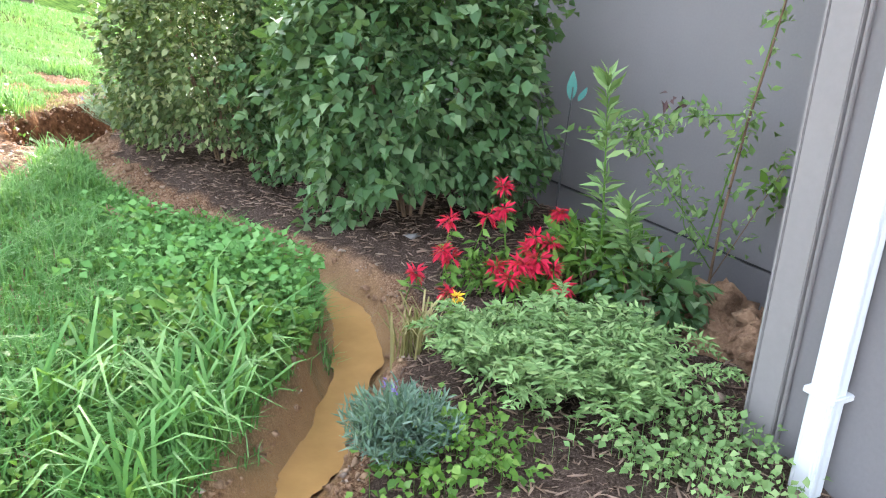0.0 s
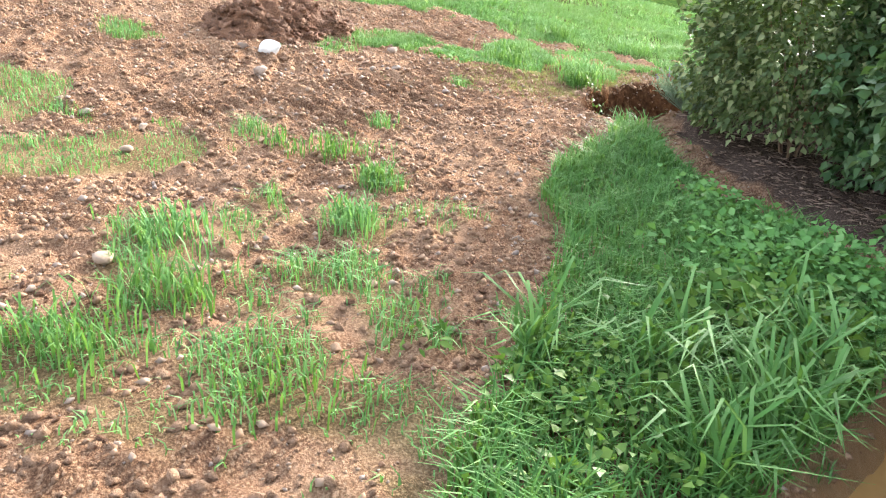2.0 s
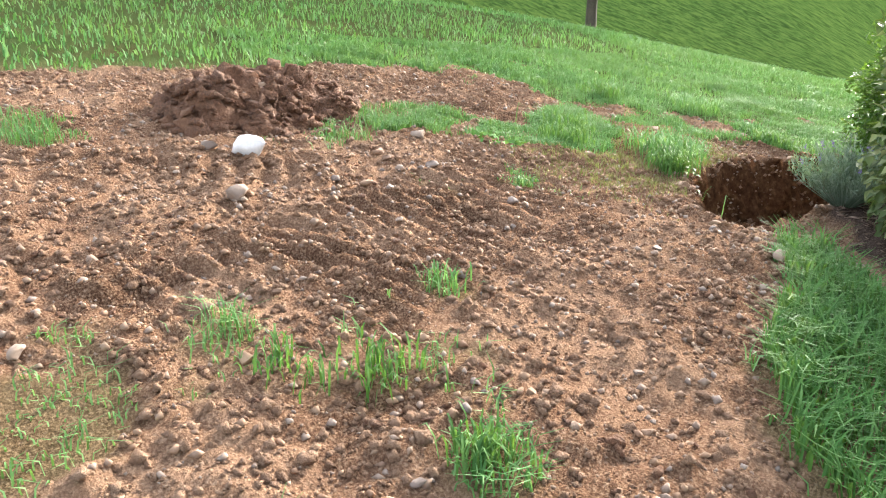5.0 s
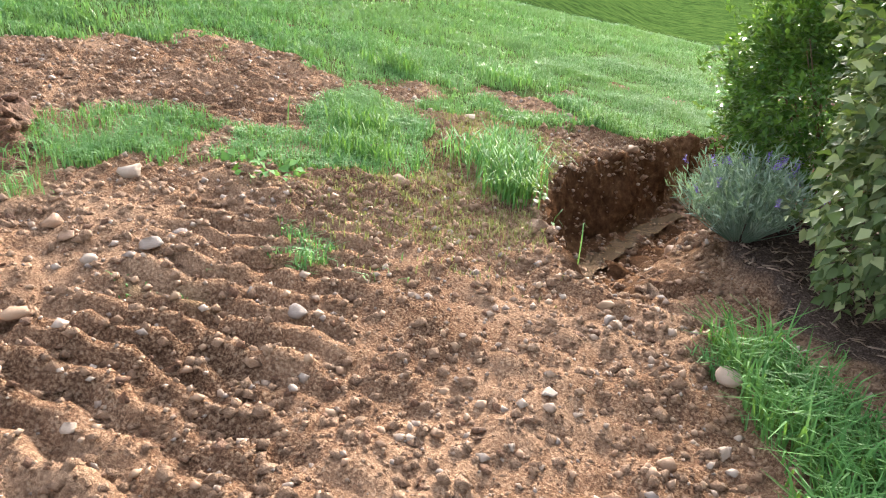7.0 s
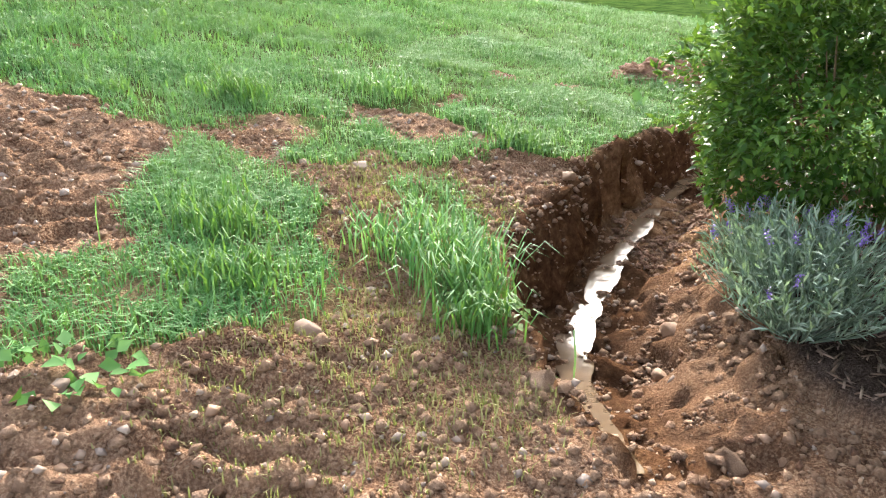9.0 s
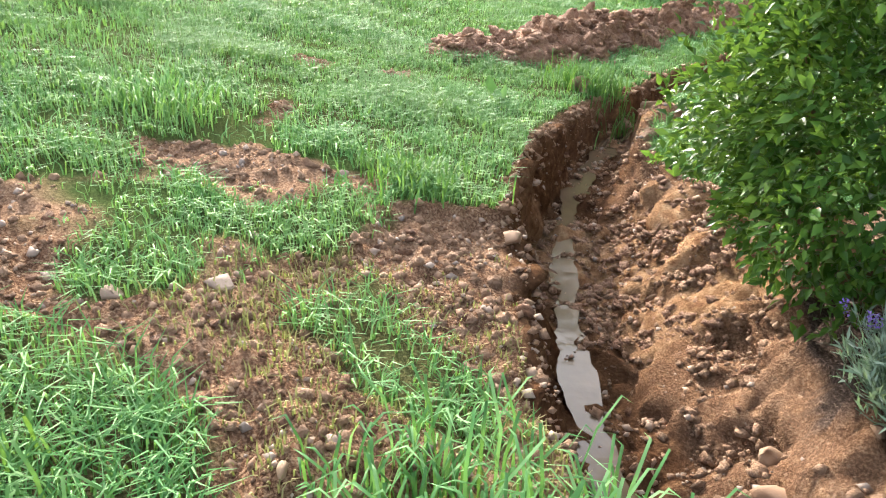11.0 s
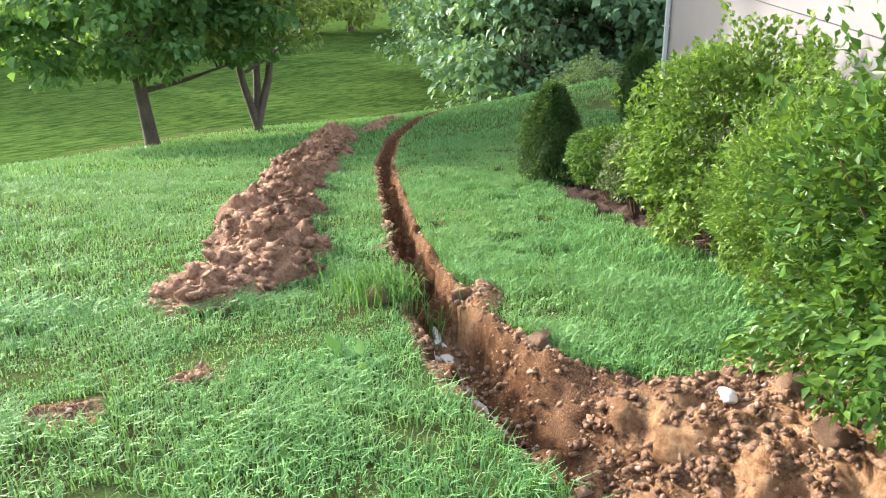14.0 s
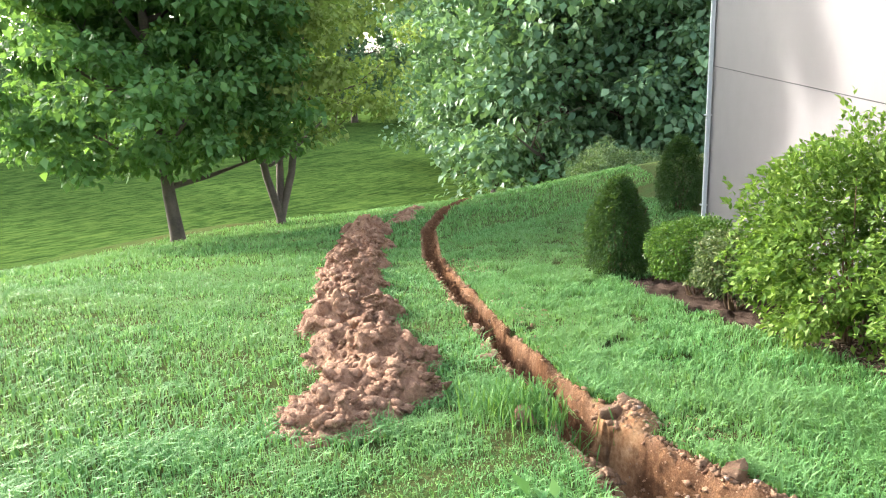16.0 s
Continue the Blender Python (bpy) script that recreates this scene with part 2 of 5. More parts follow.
def ground(x, y, fine=True):
    """The height of the ground."""
    x, y = np.asarray(x, float), np.asarray(y, float)
    z = land(x, y)
    near = (np.abs(x + 3) < 22) & (np.abs(y - 14) < 24)
    if not near.any():
        return z
    turf, bed, cut, wet, thrown = zones(x, y)
    d, side, far = along(x, y, TRENCH)
    k = range(len(TRENCH))
    wob = 0.06 * vnoise(x, y, 0.35, 21) + 0.04 * vnoise(x, y, 0.13, 22)
    left, right, deep = np.interp(far, k, T_LEFT) + wob, np.interp(far, k, T_RIGHT) + wob, np.interp(far, k, T_DEPTH)
    o = d * side
    prof = smooth(-left - 0.02, -left + 0.1, o) * smooth(right + 0.02, 0.08, o)
    ends = smooth(13.0, 12.9, far)
    z = z - deep * prof * ends
    dd, dside, dfar = along(x, y, DITCH)
    kk = range(len(DITCH))
    wide, dp = np.interp(dfar, kk, D_WIDE) + 0.4 * wob, np.interp(dfar, kk, D_DEEP)
    z = z - dp * smooth(wide + 0.03, wide - 0.14, dd)
    z = z + 0.10 * bed * smooth(0.0, 0.35, dd - wide) * smooth(9.4, 8.5, y)      # the bank of the bed
    z = z + 0.05 * inside(x, y, ISLAND)
    z = z + 0.10 * np.clip(thrown, 0, 0.6) * (1 - cut)
    z = z - 0.05 * smooth(0, 0.25, blob(x, y, -6.1, 9.45, 0.5, 0.33, 30) + 0.3 * vnoise(x, y, 0.2, 66))
    rough = (1 - turf) * (1 - 0.5 * wet)
    z = z + rough * (0.05 * fbm(x, y, 0.3, 4, 31) + 0.04 * np.abs(vnoise(x, y, 0.11, 35)) * (0.55 + 0.7 * vnoise(x, y, 0.9, 36)) + 0.02 * vnoise(x, y, 0.07, 34) + 0.05 * cut * vnoise(x, y, 0.14, 37) + 0.03 * cut * vnoise(x, y, 0.06, 39) + 0.05 * np.clip(thrown, 0, 0.5) * vnoise(x, y, 0.16, 38))
    z = z + 0.03 * fbm(x, y, 1.3, 3, 41)
    # tyre lugs pressed into the earth, two lanes that curve together
    for line, w in LANES:
        m = (np.abs(x + 6.3) < 3.4) & (np.abs(y - 5.5) < 3.4)
        if not m.any():
            continue
        px, py = x[m], y[m]
        ld, ls, lf = along(px, py, line)
        steps = np.cumsum([0.0] + [math.dist(line[k], line[k + 1]) for k in range(len(line) - 1)])
        run = np.interp(lf, range(len(line)), steps)
        lane = smooth(w + 0.05, w - 0.06, ld) * smooth(0, 0.2, run) * smooth(steps[-1], steps[-1] - 0.2, run)
        lug = np.sin((run + 0.35 * np.abs(ld - 0.5 * w) + 0.05 * vnoise(px, py, 0.35, 51)) * 2 * math.pi / 0.155)
        z[m] += lane * (1 - 0.7 * turf[m]) * (0.055 * smooth(-0.45, 0.35, lug) - 0.038) * (0.8 + 0.5 * vnoise(px, py, 0.4, 52))
    return z


LANES = [(((-4.7, 2.9), (-5.0, 3.6), (-5.42, 4.28), (-5.65, 4.88), (-5.97, 5.6), (-6.34, 6.1), (-6.6, 6.6)), 0.27), (((-4.5, 3.8), (-4.9, 4.34), (-5.12, 4.9), (-5.54, 5.64), (-6.0, 6.42), (-6.3, 7.0)), 0.26),
         (((-6.6, 3.4), (-6.3, 4.3), (-6.0, 5.0)), 0.25), (((-8.4, 7.6), (-7.9, 7.4), (-7.3, 7.1)), 0.26), (((-7.2, 6.0), (-7.9, 7.0), (-8.3, 7.9)), 0.24)]


def zat(x, y):
    return float(ground(np.array([x]), np.array([y]))[0])


def raw(name, verts, faces, material=None, smooth_shade=True):
    """A mesh from arrays; faces all have the same number of corners."""
    verts, faces = np.asarray(verts, np.float32), np.asarray(faces, np.int32)
    me = bpy.data.meshes.new(name)
    n, c = faces.shape
    me.vertices.add(len(verts))
    me.vertices.foreach_set("co", verts.ravel())
    me.loops.add(n * c)
    me.loops.foreach_set("vertex_index", faces.ravel())
    me.polygons.add(n)
    me.polygons.foreach_set("loop_start", np.arange(0, n * c, c, dtype=np.int32))
    me.polygons.foreach_set("loop_total", np.full(n, c, np.int32))
    if smooth_shade:
        me.polygons.foreach_set("use_smooth", np.ones(n, bool))
    me.update(calc_edges=True)
    if material:
        me.materials.append(material)
    return me


def part(name, data, parent, label="", kind=""):
    """One mesh object under a thing; data is a mesh in the thing's own space."""
    ob = new(name, data)
    ob.parent = parent
    return tagged(ob, label, kind=kind)


def thing(name, where, label, category, group="", turn=0.0, kind="", size=1.0):
    ob = new(name)
    ob.empty_display_size = 0.1
    ob.matrix_basis = pose(*where, 0, 0, turn) @ Matrix.Scale(size, 4)
    return tagged(ob, label, category, group, kind)


def bm_mesh(name, bm, material, soft=False):
    me = bpy.data.meshes.new(name)
    bm.to_mesh(me)
    bm.free()
    me.materials.append(material)
    if soft:
        me.polygons.foreach_set("use_smooth", np.ones(len(me.polygons), bool))
    return me


def box_bm(x0, y0, z0, x1, y1, z1, bevel=0.0, bm=None):
    bm = bm or bmesh.new()
    made = bmesh.ops.create_cube(bm, size=1.0, matrix=Matrix.LocRotScale(((x0 + x1) / 2, (y0 + y1) / 2, (z0 + z1) / 2), None, (x1 - x0, y1 - y0, z1 - z0)))
    if bevel:
        edges = list({e for v in made["verts"] for e in v.link_edges})
        bmesh.ops.bevel(bm, geom=edges, offset=bevel, segments=2, affect="EDGES")
    return bm


def tubes(paths, sides=6):
    """Tapered tubes: each path is a list of (x, y, z, radius). Returns vertices and quads."""
    vs, fs, base = [], [], 0
    ring = np.linspace(0, 2 * math.pi, sides, endpoint=False)
    for p in paths:
        p = np.asarray(p, float)
        way = np.gradient(p[:, :3], axis=0)
        way /= np.linalg.norm(way, axis=1, keepdims=True) + 1e-9
        ref = np.where(np.abs(way[:, 2:3]) > 0.9, np.array([[1.0, 0, 0]]), np.array([[0, 0, 1.0]]))
        a = np.cross(way, ref)
        a /= np.linalg.norm(a, axis=1, keepdims=True) + 1e-9
        b = np.cross(way, a)
        pts = p[:, None, :3] + p[:, None, 3:4] * (np.cos(ring)[None, :, None] * a[:, None] + np.sin(ring)[None, :, None] * b[:, None])
        vs.append(pts.reshape(-1, 3))
        m = len(p)
        i, j = np.meshgrid(np.arange(m - 1), np.arange(sides), indexing="ij")
        k = (j + 1) % sides
        fs.append(np.stack([base + i * sides + j, base + i * sides + k, base + (i + 1) * sides + k, base + (i + 1) * sides + j], -1).reshape(-1, 4))
        base += m * sides
    return np.concatenate(vs), np.concatenate(fs)


def leaves(points, outward, size, r, width=0.55, droop=0.3, fold=0.25, spread=0.7):
    """Folded pointed leaves at points. Returns vertices and quads: two quads a leaf."""
    n = len(points)
    d = outward + spread * r.normal(size=(n, 3))
    d[:, 2] -= droop
    d /= np.linalg.norm(d, axis=1, keepdims=True) + 1e-9
    up = np.array([0, 0, 1.0]) + 0.5 * r.normal(size=(n, 3))
    s = np.cross(d, up)
    s /= np.linalg.norm(s, axis=1, keepdims=True) + 1e-9
    u = np.cross(s, d)
    L = (size * r.uniform(0.65, 1.3, n))[:, None]
    W = L * width * 0.5
    base, tip = points, points + d * L - u * L * 0.12
    mid = points + d * L * 0.45
    lo = mid + s * W + u * W * fold * 2
    ro = mid - s * W + u * W * fold * 2
    v = np.stack([base, lo, mid - u * 0.0, tip, ro], 1).reshape(-1, 3)
    k = np.arange(n)[:, None] * 5
    f = np.concatenate([k + np.array([[0, 2, 3, 1]]), k + np.array([[0, 4, 3, 2]])])
    return v, f


def blades(px, py, pz, height, r, width=0.006, bend=0.5, lean=0.25, turn=None):
    """Bent grass blades. Returns vertices and quads: two quads a blade, the top one narrow."""
    n = len(px)
    a = r.uniform(0, 2 * math.pi, n) if turn is None else turn
    h = height * r.uniform(0.55, 1.25, n)
    dx, dy = np.cos(a), np.sin(a)
    wx, wy = -np.sin(a) * width, np.cos(a) * width
    out0, out1 = h * lean * r.uniform(0.2, 1.2, n), h * bend * r.uniform(0.3, 1.4, n)
    rows = []
    for f, hz, o, w in ((0, -0.01 / np.maximum(h, 0.02), 0, 1.0), (1, 0.6, out0, 0.8), (2, 1.0 - 0.25 * bend, out0 + out1, 0.12)):
        cx, cy, cz = px + dx * o, py + dy * o, pz + h * hz
        rows.append(np.stack([cx - wx * w, cy - wy * w, cz], -1))
        rows.append(np.stack([cx + wx * w, cy + wy * w, cz], -1))
    v = np.stack(rows, 1).reshape(-1, 3)
    k = np.arange(n)[:, None] * 6
    f = np.concatenate([k + np.array([[0, 1, 3, 2]]), k + np.array([[2, 3, 5, 4]])])
    return v, f


def long_blades(px, py, pz, height, r, width=0.008, reach=0.9):
    """Long blades that rise, arch over and hang at the tip: three quads a blade."""
    n = len(px)
    a = r.uniform(0, 2 * math.pi, n)
    h, q = height * r.uniform(0.55, 1.2, n), reach * r.uniform(0.4, 1.2, n)
    rows = []
    for hz, o, w in ((-0.03, 0.0, 0.8), (0.55, 0.22, 1.0), (0.86, 0.6, 0.8), (0.72, 1.0, 0.1)):
        b = a + 0.25 * o * r.normal(size=n)
        cx, cy, cz = px + np.cos(b) * h * q * o, py + np.sin(b) * h * q * o, pz + h * hz * (1 - 0.1 * o * q)
        wx, wy = -np.sin(a) * width * w, np.cos(a) * width * w
        rows += [np.stack([cx - wx, cy - wy, cz], -1), np.stack([cx + wx, cy + wy, cz], -1)]
    v = np.stack(rows, 1).reshape(-1, 3)
    k = np.arange(n)[:, None] * 8
    f = np.concatenate([k + np.array([[0, 1, 3, 2]]), k + np.array([[2, 3, 5, 4]]), k + np.array([[4, 5, 7, 6]])])
    return v, f


def join(sets):
    vs, fs, base = [], [], 0
    for v, f in sets:
        vs.append(v)
        fs.append(f + base)
        base += len(v)
    return np.concatenate(vs), np.concatenate(fs)


# ---- materials ----
def nodes_of(name):
    m = bpy.data.materials.new(name)
    m.use_nodes = True
    nt = m.node_tree
    return m, nt, nt.nodes["Principled BSDF"]


def node(nt, kind, **values):
    n = nt.nodes.new(kind)
    for key, value in values.items():
        n.inputs[key.replace("_", " ")].default_value = value
    return n


def noise_node(nt, scale, detail=4.0, rough=0.6, coord=None):
    n = node(nt, "ShaderNodeTexNoise", Scale=scale, Detail=detail, Roughness=rough)
    if coord is None:
        coord = nt.nodes.new("ShaderNodeTexCoord").outputs["Object"]
    nt.links.new(coord, n.inputs["Vector"])
    return n.outputs["Fac"]


def ramp(nt, fac, stops):
    n = nt.nodes.new("ShaderNodeValToRGB")
    while len(n.color_ramp.elements) < len(stops):
        n.color_ramp.elements.new(0.5)
    for el, (p, c) in zip(n.color_ramp.elements, stops):
        el.position, el.color = p, (*c, 1)
    nt.links.new(fac, n.inputs["Fac"])
    return n.outputs["Color"]


def mix(nt, fac, a, b, blend="MIX"):
    n = nt.nodes.new("ShaderNodeMix")
    n.data_type, n.blend_type = "RGBA", blend
    for sock, val in ((n.inputs[0], fac), (n.inputs[6], a), (n.inputs[7], b)):
        if hasattr(val, "links"):
            nt.links.new(val, sock)
        else:
            sock.default_value = val if isinstance(val, float) else (*val, 1)
    return n.outputs[2]


def bump(nt, height, strength, distance, bsdf):
    b = node(nt, "ShaderNodeBump", Strength=strength, Distance=distance)
    nt.links.new(height, b.inputs["Height"])
    nt.links.new(b.outputs["Normal"], bsdf.inputs["Normal"])


def leaf_material(name, dark, light, accent=None, rough=0.5, translucence=0.25, patches=None):
    """Foliage: every leaf its own green, a little light passing through."""
    m, nt, b = nodes_of(name)
    rnd = nt.nodes.new("ShaderNodeNewGeometry").outputs["Random Per Island"]
    stops = [(0.0, dark), (0.6, light), (1.0, accent or tuple(min(1, c * 1.35) for c in light))]
    col = ramp(nt, rnd, stops)
    big = noise_node(nt, 3.0, 2.0)
    col = mix(nt, big, col, tuple(0.75 * c for c in light), "MIX")
    col = mix(nt, 0.55, col, ramp(nt, rnd, stops))
    if patches:
        # broad patches of another tint across a lawn
        spot = ramp(nt, noise_node(nt, 0.55, 4.0, 0.6), [(0.42, (0, 0, 0)), (0.62, (0.75, 0.75, 0.75))])
        col = mix(nt, spot, col, patches)
    nt.links.new(col, b.inputs["Base Color"])
    b.inputs["Roughness"].default_value = rough
    b.inputs["Specular IOR Level"].default_value = 0.18
    t = nt.nodes.new("ShaderNodeBsdfTranslucent")
    nt.links.new(mix(nt, 0.5, col, (0.25, 0.42, 0.04)), t.inputs["Color"])
    ms = nt.nodes.new("ShaderNodeMixShader")
    ms.inputs[0].default_value = translucence
    nt.links.new(b.outputs[0], ms.inputs[1])
    nt.links.new(t.outputs[0], ms.inputs[2])
    nt.links.new(ms.outputs[0], nt.nodes["Material Output"].inputs[0])
    return m


def earth_material(name, a, b_, c, rough=0.92, scale=1.0, wet=0.0):
    m, nt, b = nodes_of(name)
    f1, f2 = noise_node(nt, 3.5 * scale), noise_node(nt, 45 * scale, 5.0, 0.7)
    col = mix(nt, f2, ramp(nt, f1, [(0.3, a), (0.55, b_), (0.75, c)]), ramp(nt, f2, [(0.3, a), (0.7, c)]))
    nt.links.new(col, b.inputs["Base Color"])
    b.inputs["Roughness"].default_value = rough
    bump(nt, f2, 1.0, 0.03, b)
    return m


def plain(name, colour, rough=0.6, metal=0.0, grain=40.0, vary=0.2, relief=0.15):
    m, nt, b = nodes_of(name)
    f1, f2 = noise_node(nt, grain, 4.0), noise_node(nt, 1.7, 3.0)
    lo, hi = tuple(c * (1 - vary) for c in colour), tuple(min(1, c * (1 + vary)) for c in colour)
    col = mix(nt, 0.5, ramp(nt, f1, [(0.3, lo), (0.7, hi)]), ramp(nt, f2, [(0.35, lo), (0.65, hi)]))
    nt.links.new(col, b.inputs["Base Color"])
    b.inputs["Roughness"].default_value, b.inputs["Metallic"].default_value = rough, metal
    bump(nt, f1, relief, 0.004, b)
    return m


def stone_material(name, colours):
    m, nt, b = nodes_of(name)
    rnd = nt.nodes.new("ShaderNodeObjectInfo").outputs["Random"]
    isl = nt.nodes.new("ShaderNodeNewGeometry").outputs["Random Per Island"]
    add = nt.nodes.new("ShaderNodeMath")
    add.operation = "ADD"
    nt.links.new(rnd, add.inputs[0])
    nt.links.new(isl, add.inputs[1])
    fr = nt.nodes.new("ShaderNodeMath")
    fr.operation = "FRACT"
    nt.links.new(add.outputs[0], fr.inputs[0])
    f2 = noise_node(nt, 30, 5.0, 0.7)
    col = ramp(nt, fr.outputs[0], [(k / max(1, len(colours) - 1), c) for k, c in enumerate(colours)])
    col = mix(nt, f2, col, mix(nt, 0.5, col, (0.3, 0.17, 0.09)))
    nt.links.new(col, b.inputs["Base Color"])
    b.inputs["Roughness"].default_value = 0.8
    bump(nt, f2, 0.5, 0.006, b)
    return m


def ground_material():
    m, nt, b = nodes_of("ground")

    def att(name):
        n = nt.nodes.new("ShaderNodeAttribute")
        n.attribute_name = name
        return n.outputs["Fac"]

    f1, f2, f3 = noise_node(nt, 1.4, 6.0, 0.65), noise_node(nt, 14, 5.0, 0.7), noise_node(nt, 90, 4.0, 0.7)
    soil = mix(nt, f2, ramp(nt, f1, [(0.36, (0.075, 0.04, 0.025)), (0.48, (0.2, 0.112, 0.07)), (0.6, (0.35, 0.217, 0.14))]),
               ramp(nt, f3, [(0.38, (0.03, 0.014, 0.009)), (0.5, (0.2, 0.112, 0.066)), (0.62, (0.46, 0.31, 0.2))]))
    vor = node(nt, "ShaderNodeTexVoronoi", Scale=38.0)
    nt.links.new(nt.nodes.new("ShaderNodeTexCoord").outputs["Object"], vor.inputs["Vector"])
    peb = ramp(nt, vor.outputs["Distance"], [(0.12, (1, 1, 1)), (0.3, (0, 0, 0))])
    soil = mix(nt, mix(nt, 0.35, (0, 0, 0), peb), soil, (0.5, 0.36, 0.25))
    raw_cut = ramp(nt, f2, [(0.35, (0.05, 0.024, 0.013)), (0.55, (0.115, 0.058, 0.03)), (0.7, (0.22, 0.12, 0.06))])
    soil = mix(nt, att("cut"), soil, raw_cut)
    clay = ramp(nt, f2, [(0.35, (0.17, 0.085, 0.045)), (0.5, (0.29, 0.165, 0.088)), (0.68, (0.42, 0.275, 0.165))])
    soil = mix(nt, att("clay"), soil, clay)
    mud = ramp(nt, f2, [(0.3, (0.27, 0.15, 0.06)), (0.7, (0.36, 0.21, 0.09))])
    soil = mix(nt, att("wet"), soil, mud)
    turf = mix(nt, f2, ramp(nt, f1, [(0.35, (0.085, 0.065, 0.034)), (0.6, (0.068, 0.11, 0.038))]), ramp(nt, f3, [(0.3, (0.025, 0.03, 0.012)), (0.5, (0.06, 0.085, 0.025)), (0.7, (0.12, 0.15, 0.05))]))
    band = node(nt, "ShaderNodeTexNoise", Scale=0.16, Detail=5.0, Roughness=0.65)
    mp = node(nt, "ShaderNodeMapping", Scale=(1.0, 3.0, 1.0), Rotation=(0, 0, radians(-34)))
    nt.links.new(nt.nodes.new("ShaderNodeTexCoord").outputs["Object"], mp.inputs["Vector"])
    nt.links.new(mp.outputs[0], band.inputs["Vector"])
    meadow = mix(nt, 0.25, ramp(nt, band.outputs["Fac"], [(0.36, (0.02, 0.046, 0.011)), (0.5, (0.036, 0.075, 0.016)), (0.64, (0.062, 0.108, 0.022))]), turf)
    swath = node(nt, "ShaderNodeTexNoise", Scale=0.75, Detail=6.0, Roughness=0.7)
    nt.links.new(mp.outputs[0], swath.inputs["Vector"])
    meadow = mix(nt, 0.5, meadow, ramp(nt, swath.outputs["Fac"], [(0.4, (0.012, 0.032, 0.008)), (0.5, (0.045, 0.088, 0.02)), (0.6, (0.1, 0.155, 0.035))]))
    turf = mix(nt, att("meadow"), turf, meadow)
    mulch = ramp(nt, f3, [(0.3, (0.025, 0.017, 0.013)), (0.55, (0.085, 0.06, 0.048)), (0.75, (0.21, 0.155, 0.125))])
    col = mix(nt, att("turf"), soil, turf)
    col = mix(nt, att("mulch"), col, mulch)
    nt.links.new(col, b.inputs["Base Color"])
    rr = node(nt, "ShaderNodeMapRange", From_Min=0.0, From_Max=1.0, To_Min=0.92, To_Max=0.4)
    nt.links.new(att("wet"), rr.inputs["Value"])
    nt.links.new(rr.outputs[0], b.inputs["Roughness"])
    gloss = node(nt, "ShaderNodeMapRange", From_Min=0.0, From_Max=1.0, To_Min=0.0, To_Max=0.45)
    nt.links.new(att("wet"), gloss.inputs["Value"])
    nt.links.new(gloss.outputs[0], b.inputs["Specular IOR Level"])
    bump(nt, mix(nt, 0.35, f3, f2), 1.0, 0.03, b)
    return m


M_GROUND = ground_material()
M_WALL = plain("painted_siding", (0.137, 0.129, 0.133), 0.65, 0, 60, 0.07, 0.2)
M_TRIM = plain("painted_trim", (0.17, 0.158, 0.158), 0.55, 0, 30, 0.08, 0.2)
M_DARK = plain("dark_joint", (0.03, 0.03, 0.032), 0.8)
M_WHITE = plain("white_aluminium", (0.5, 0.515, 0.53), 0.35, 0.0, 20, 0.05, 0.05)
M_RED = plain("red_sash", (0.22, 0.035, 0.045), 0.4, 0, 20, 0.1, 0.05)
M_ROOF = plain("roof_shingle", (0.09, 0.085, 0.085), 0.9, 0, 15, 0.3, 0.6)
M_BARK = plain("bark", (0.085, 0.065, 0.05), 0.9, 0, 18, 0.45, 0.9)
M_TWIG = plain("twig", (0.14, 0.085, 0.05), 0.85, 0, 30, 0.4, 0.5)
M_CLAY = earth_material("clay_lumps", (0.15, 0.078, 0.042), (0.27, 0.15, 0.085), (0.42, 0.27, 0.17))
M_BROWN = earth_material("dark_earth_lumps", (0.06, 0.027, 0.014), (0.15, 0.068, 0.034), (0.28, 0.14, 0.074))
M_STONE = stone_material("field_stone", [(0.28, 0.18, 0.115), (0.19, 0.105, 0.063), (0.31, 0.25, 0.2), (0.15, 0.135, 0.13), (0.3, 0.2, 0.125), (0.23, 0.14, 0.085), (0.36, 0.3, 0.25)])
M_SPOIL = earth_material("spoil", (0.09, 0.038, 0.022), (0.24, 0.115, 0.064), (0.45, 0.275, 0.17))
M_PALE = plain("white_stone", (0.72, 0.7, 0.68), 0.7, 0, 20, 0.12, 0.5)
M_GREY = plain("grey_stone", (0.15, 0.14, 0.135), 0.8, 0, 15, 0.2, 0.6)

# ---- the ground ----
def ground_lines(lo, hi, step, far):
    core = np.arange(lo, hi, step)
    grow, d = [], step
    at = 0.0
    while at < far:
        d *= 1.08
        at += d
        grow.append(at)
    grow = np.array(grow)
    return np.concatenate([lo - grow[::-1], core, core[-1] + grow])


gx, gy = ground_lines(-10.0, 2.0, 0.032, 420), ground_lines(0.7, 18.0, 0.034, 420)
# the trench goes on below the house: even steps there too
gx = np.concatenate([gx[gx < 2.0], np.arange(2.0, 10.5, 0.085), 10.5 + gx[gx > 2.6] - 2.6])
gy = np.concatenate([gy[gy < 18.0], np.arange(18.0, 32.5, 0.07), 32.5 + gy[gy > 18.6] - 18.6])
GX, GY = np.meshgrid(gx, gy, indexing="ij")
GZ = ground(GX, GY)
i, j = np.meshgrid(np.arange(len(gx) - 1), np.arange(len(gy) - 1), indexing="ij")
ny = len(gy)
quads = np.stack([i * ny + j, (i + 1) * ny + j, (i + 1) * ny + j + 1, i * ny + j + 1], -1).reshape(-1, 4)
side_cut = zones(GX, GY)[2] * (GX > -6.5) * smooth(11.9, 10.9, GY) * (GY > 6.8)
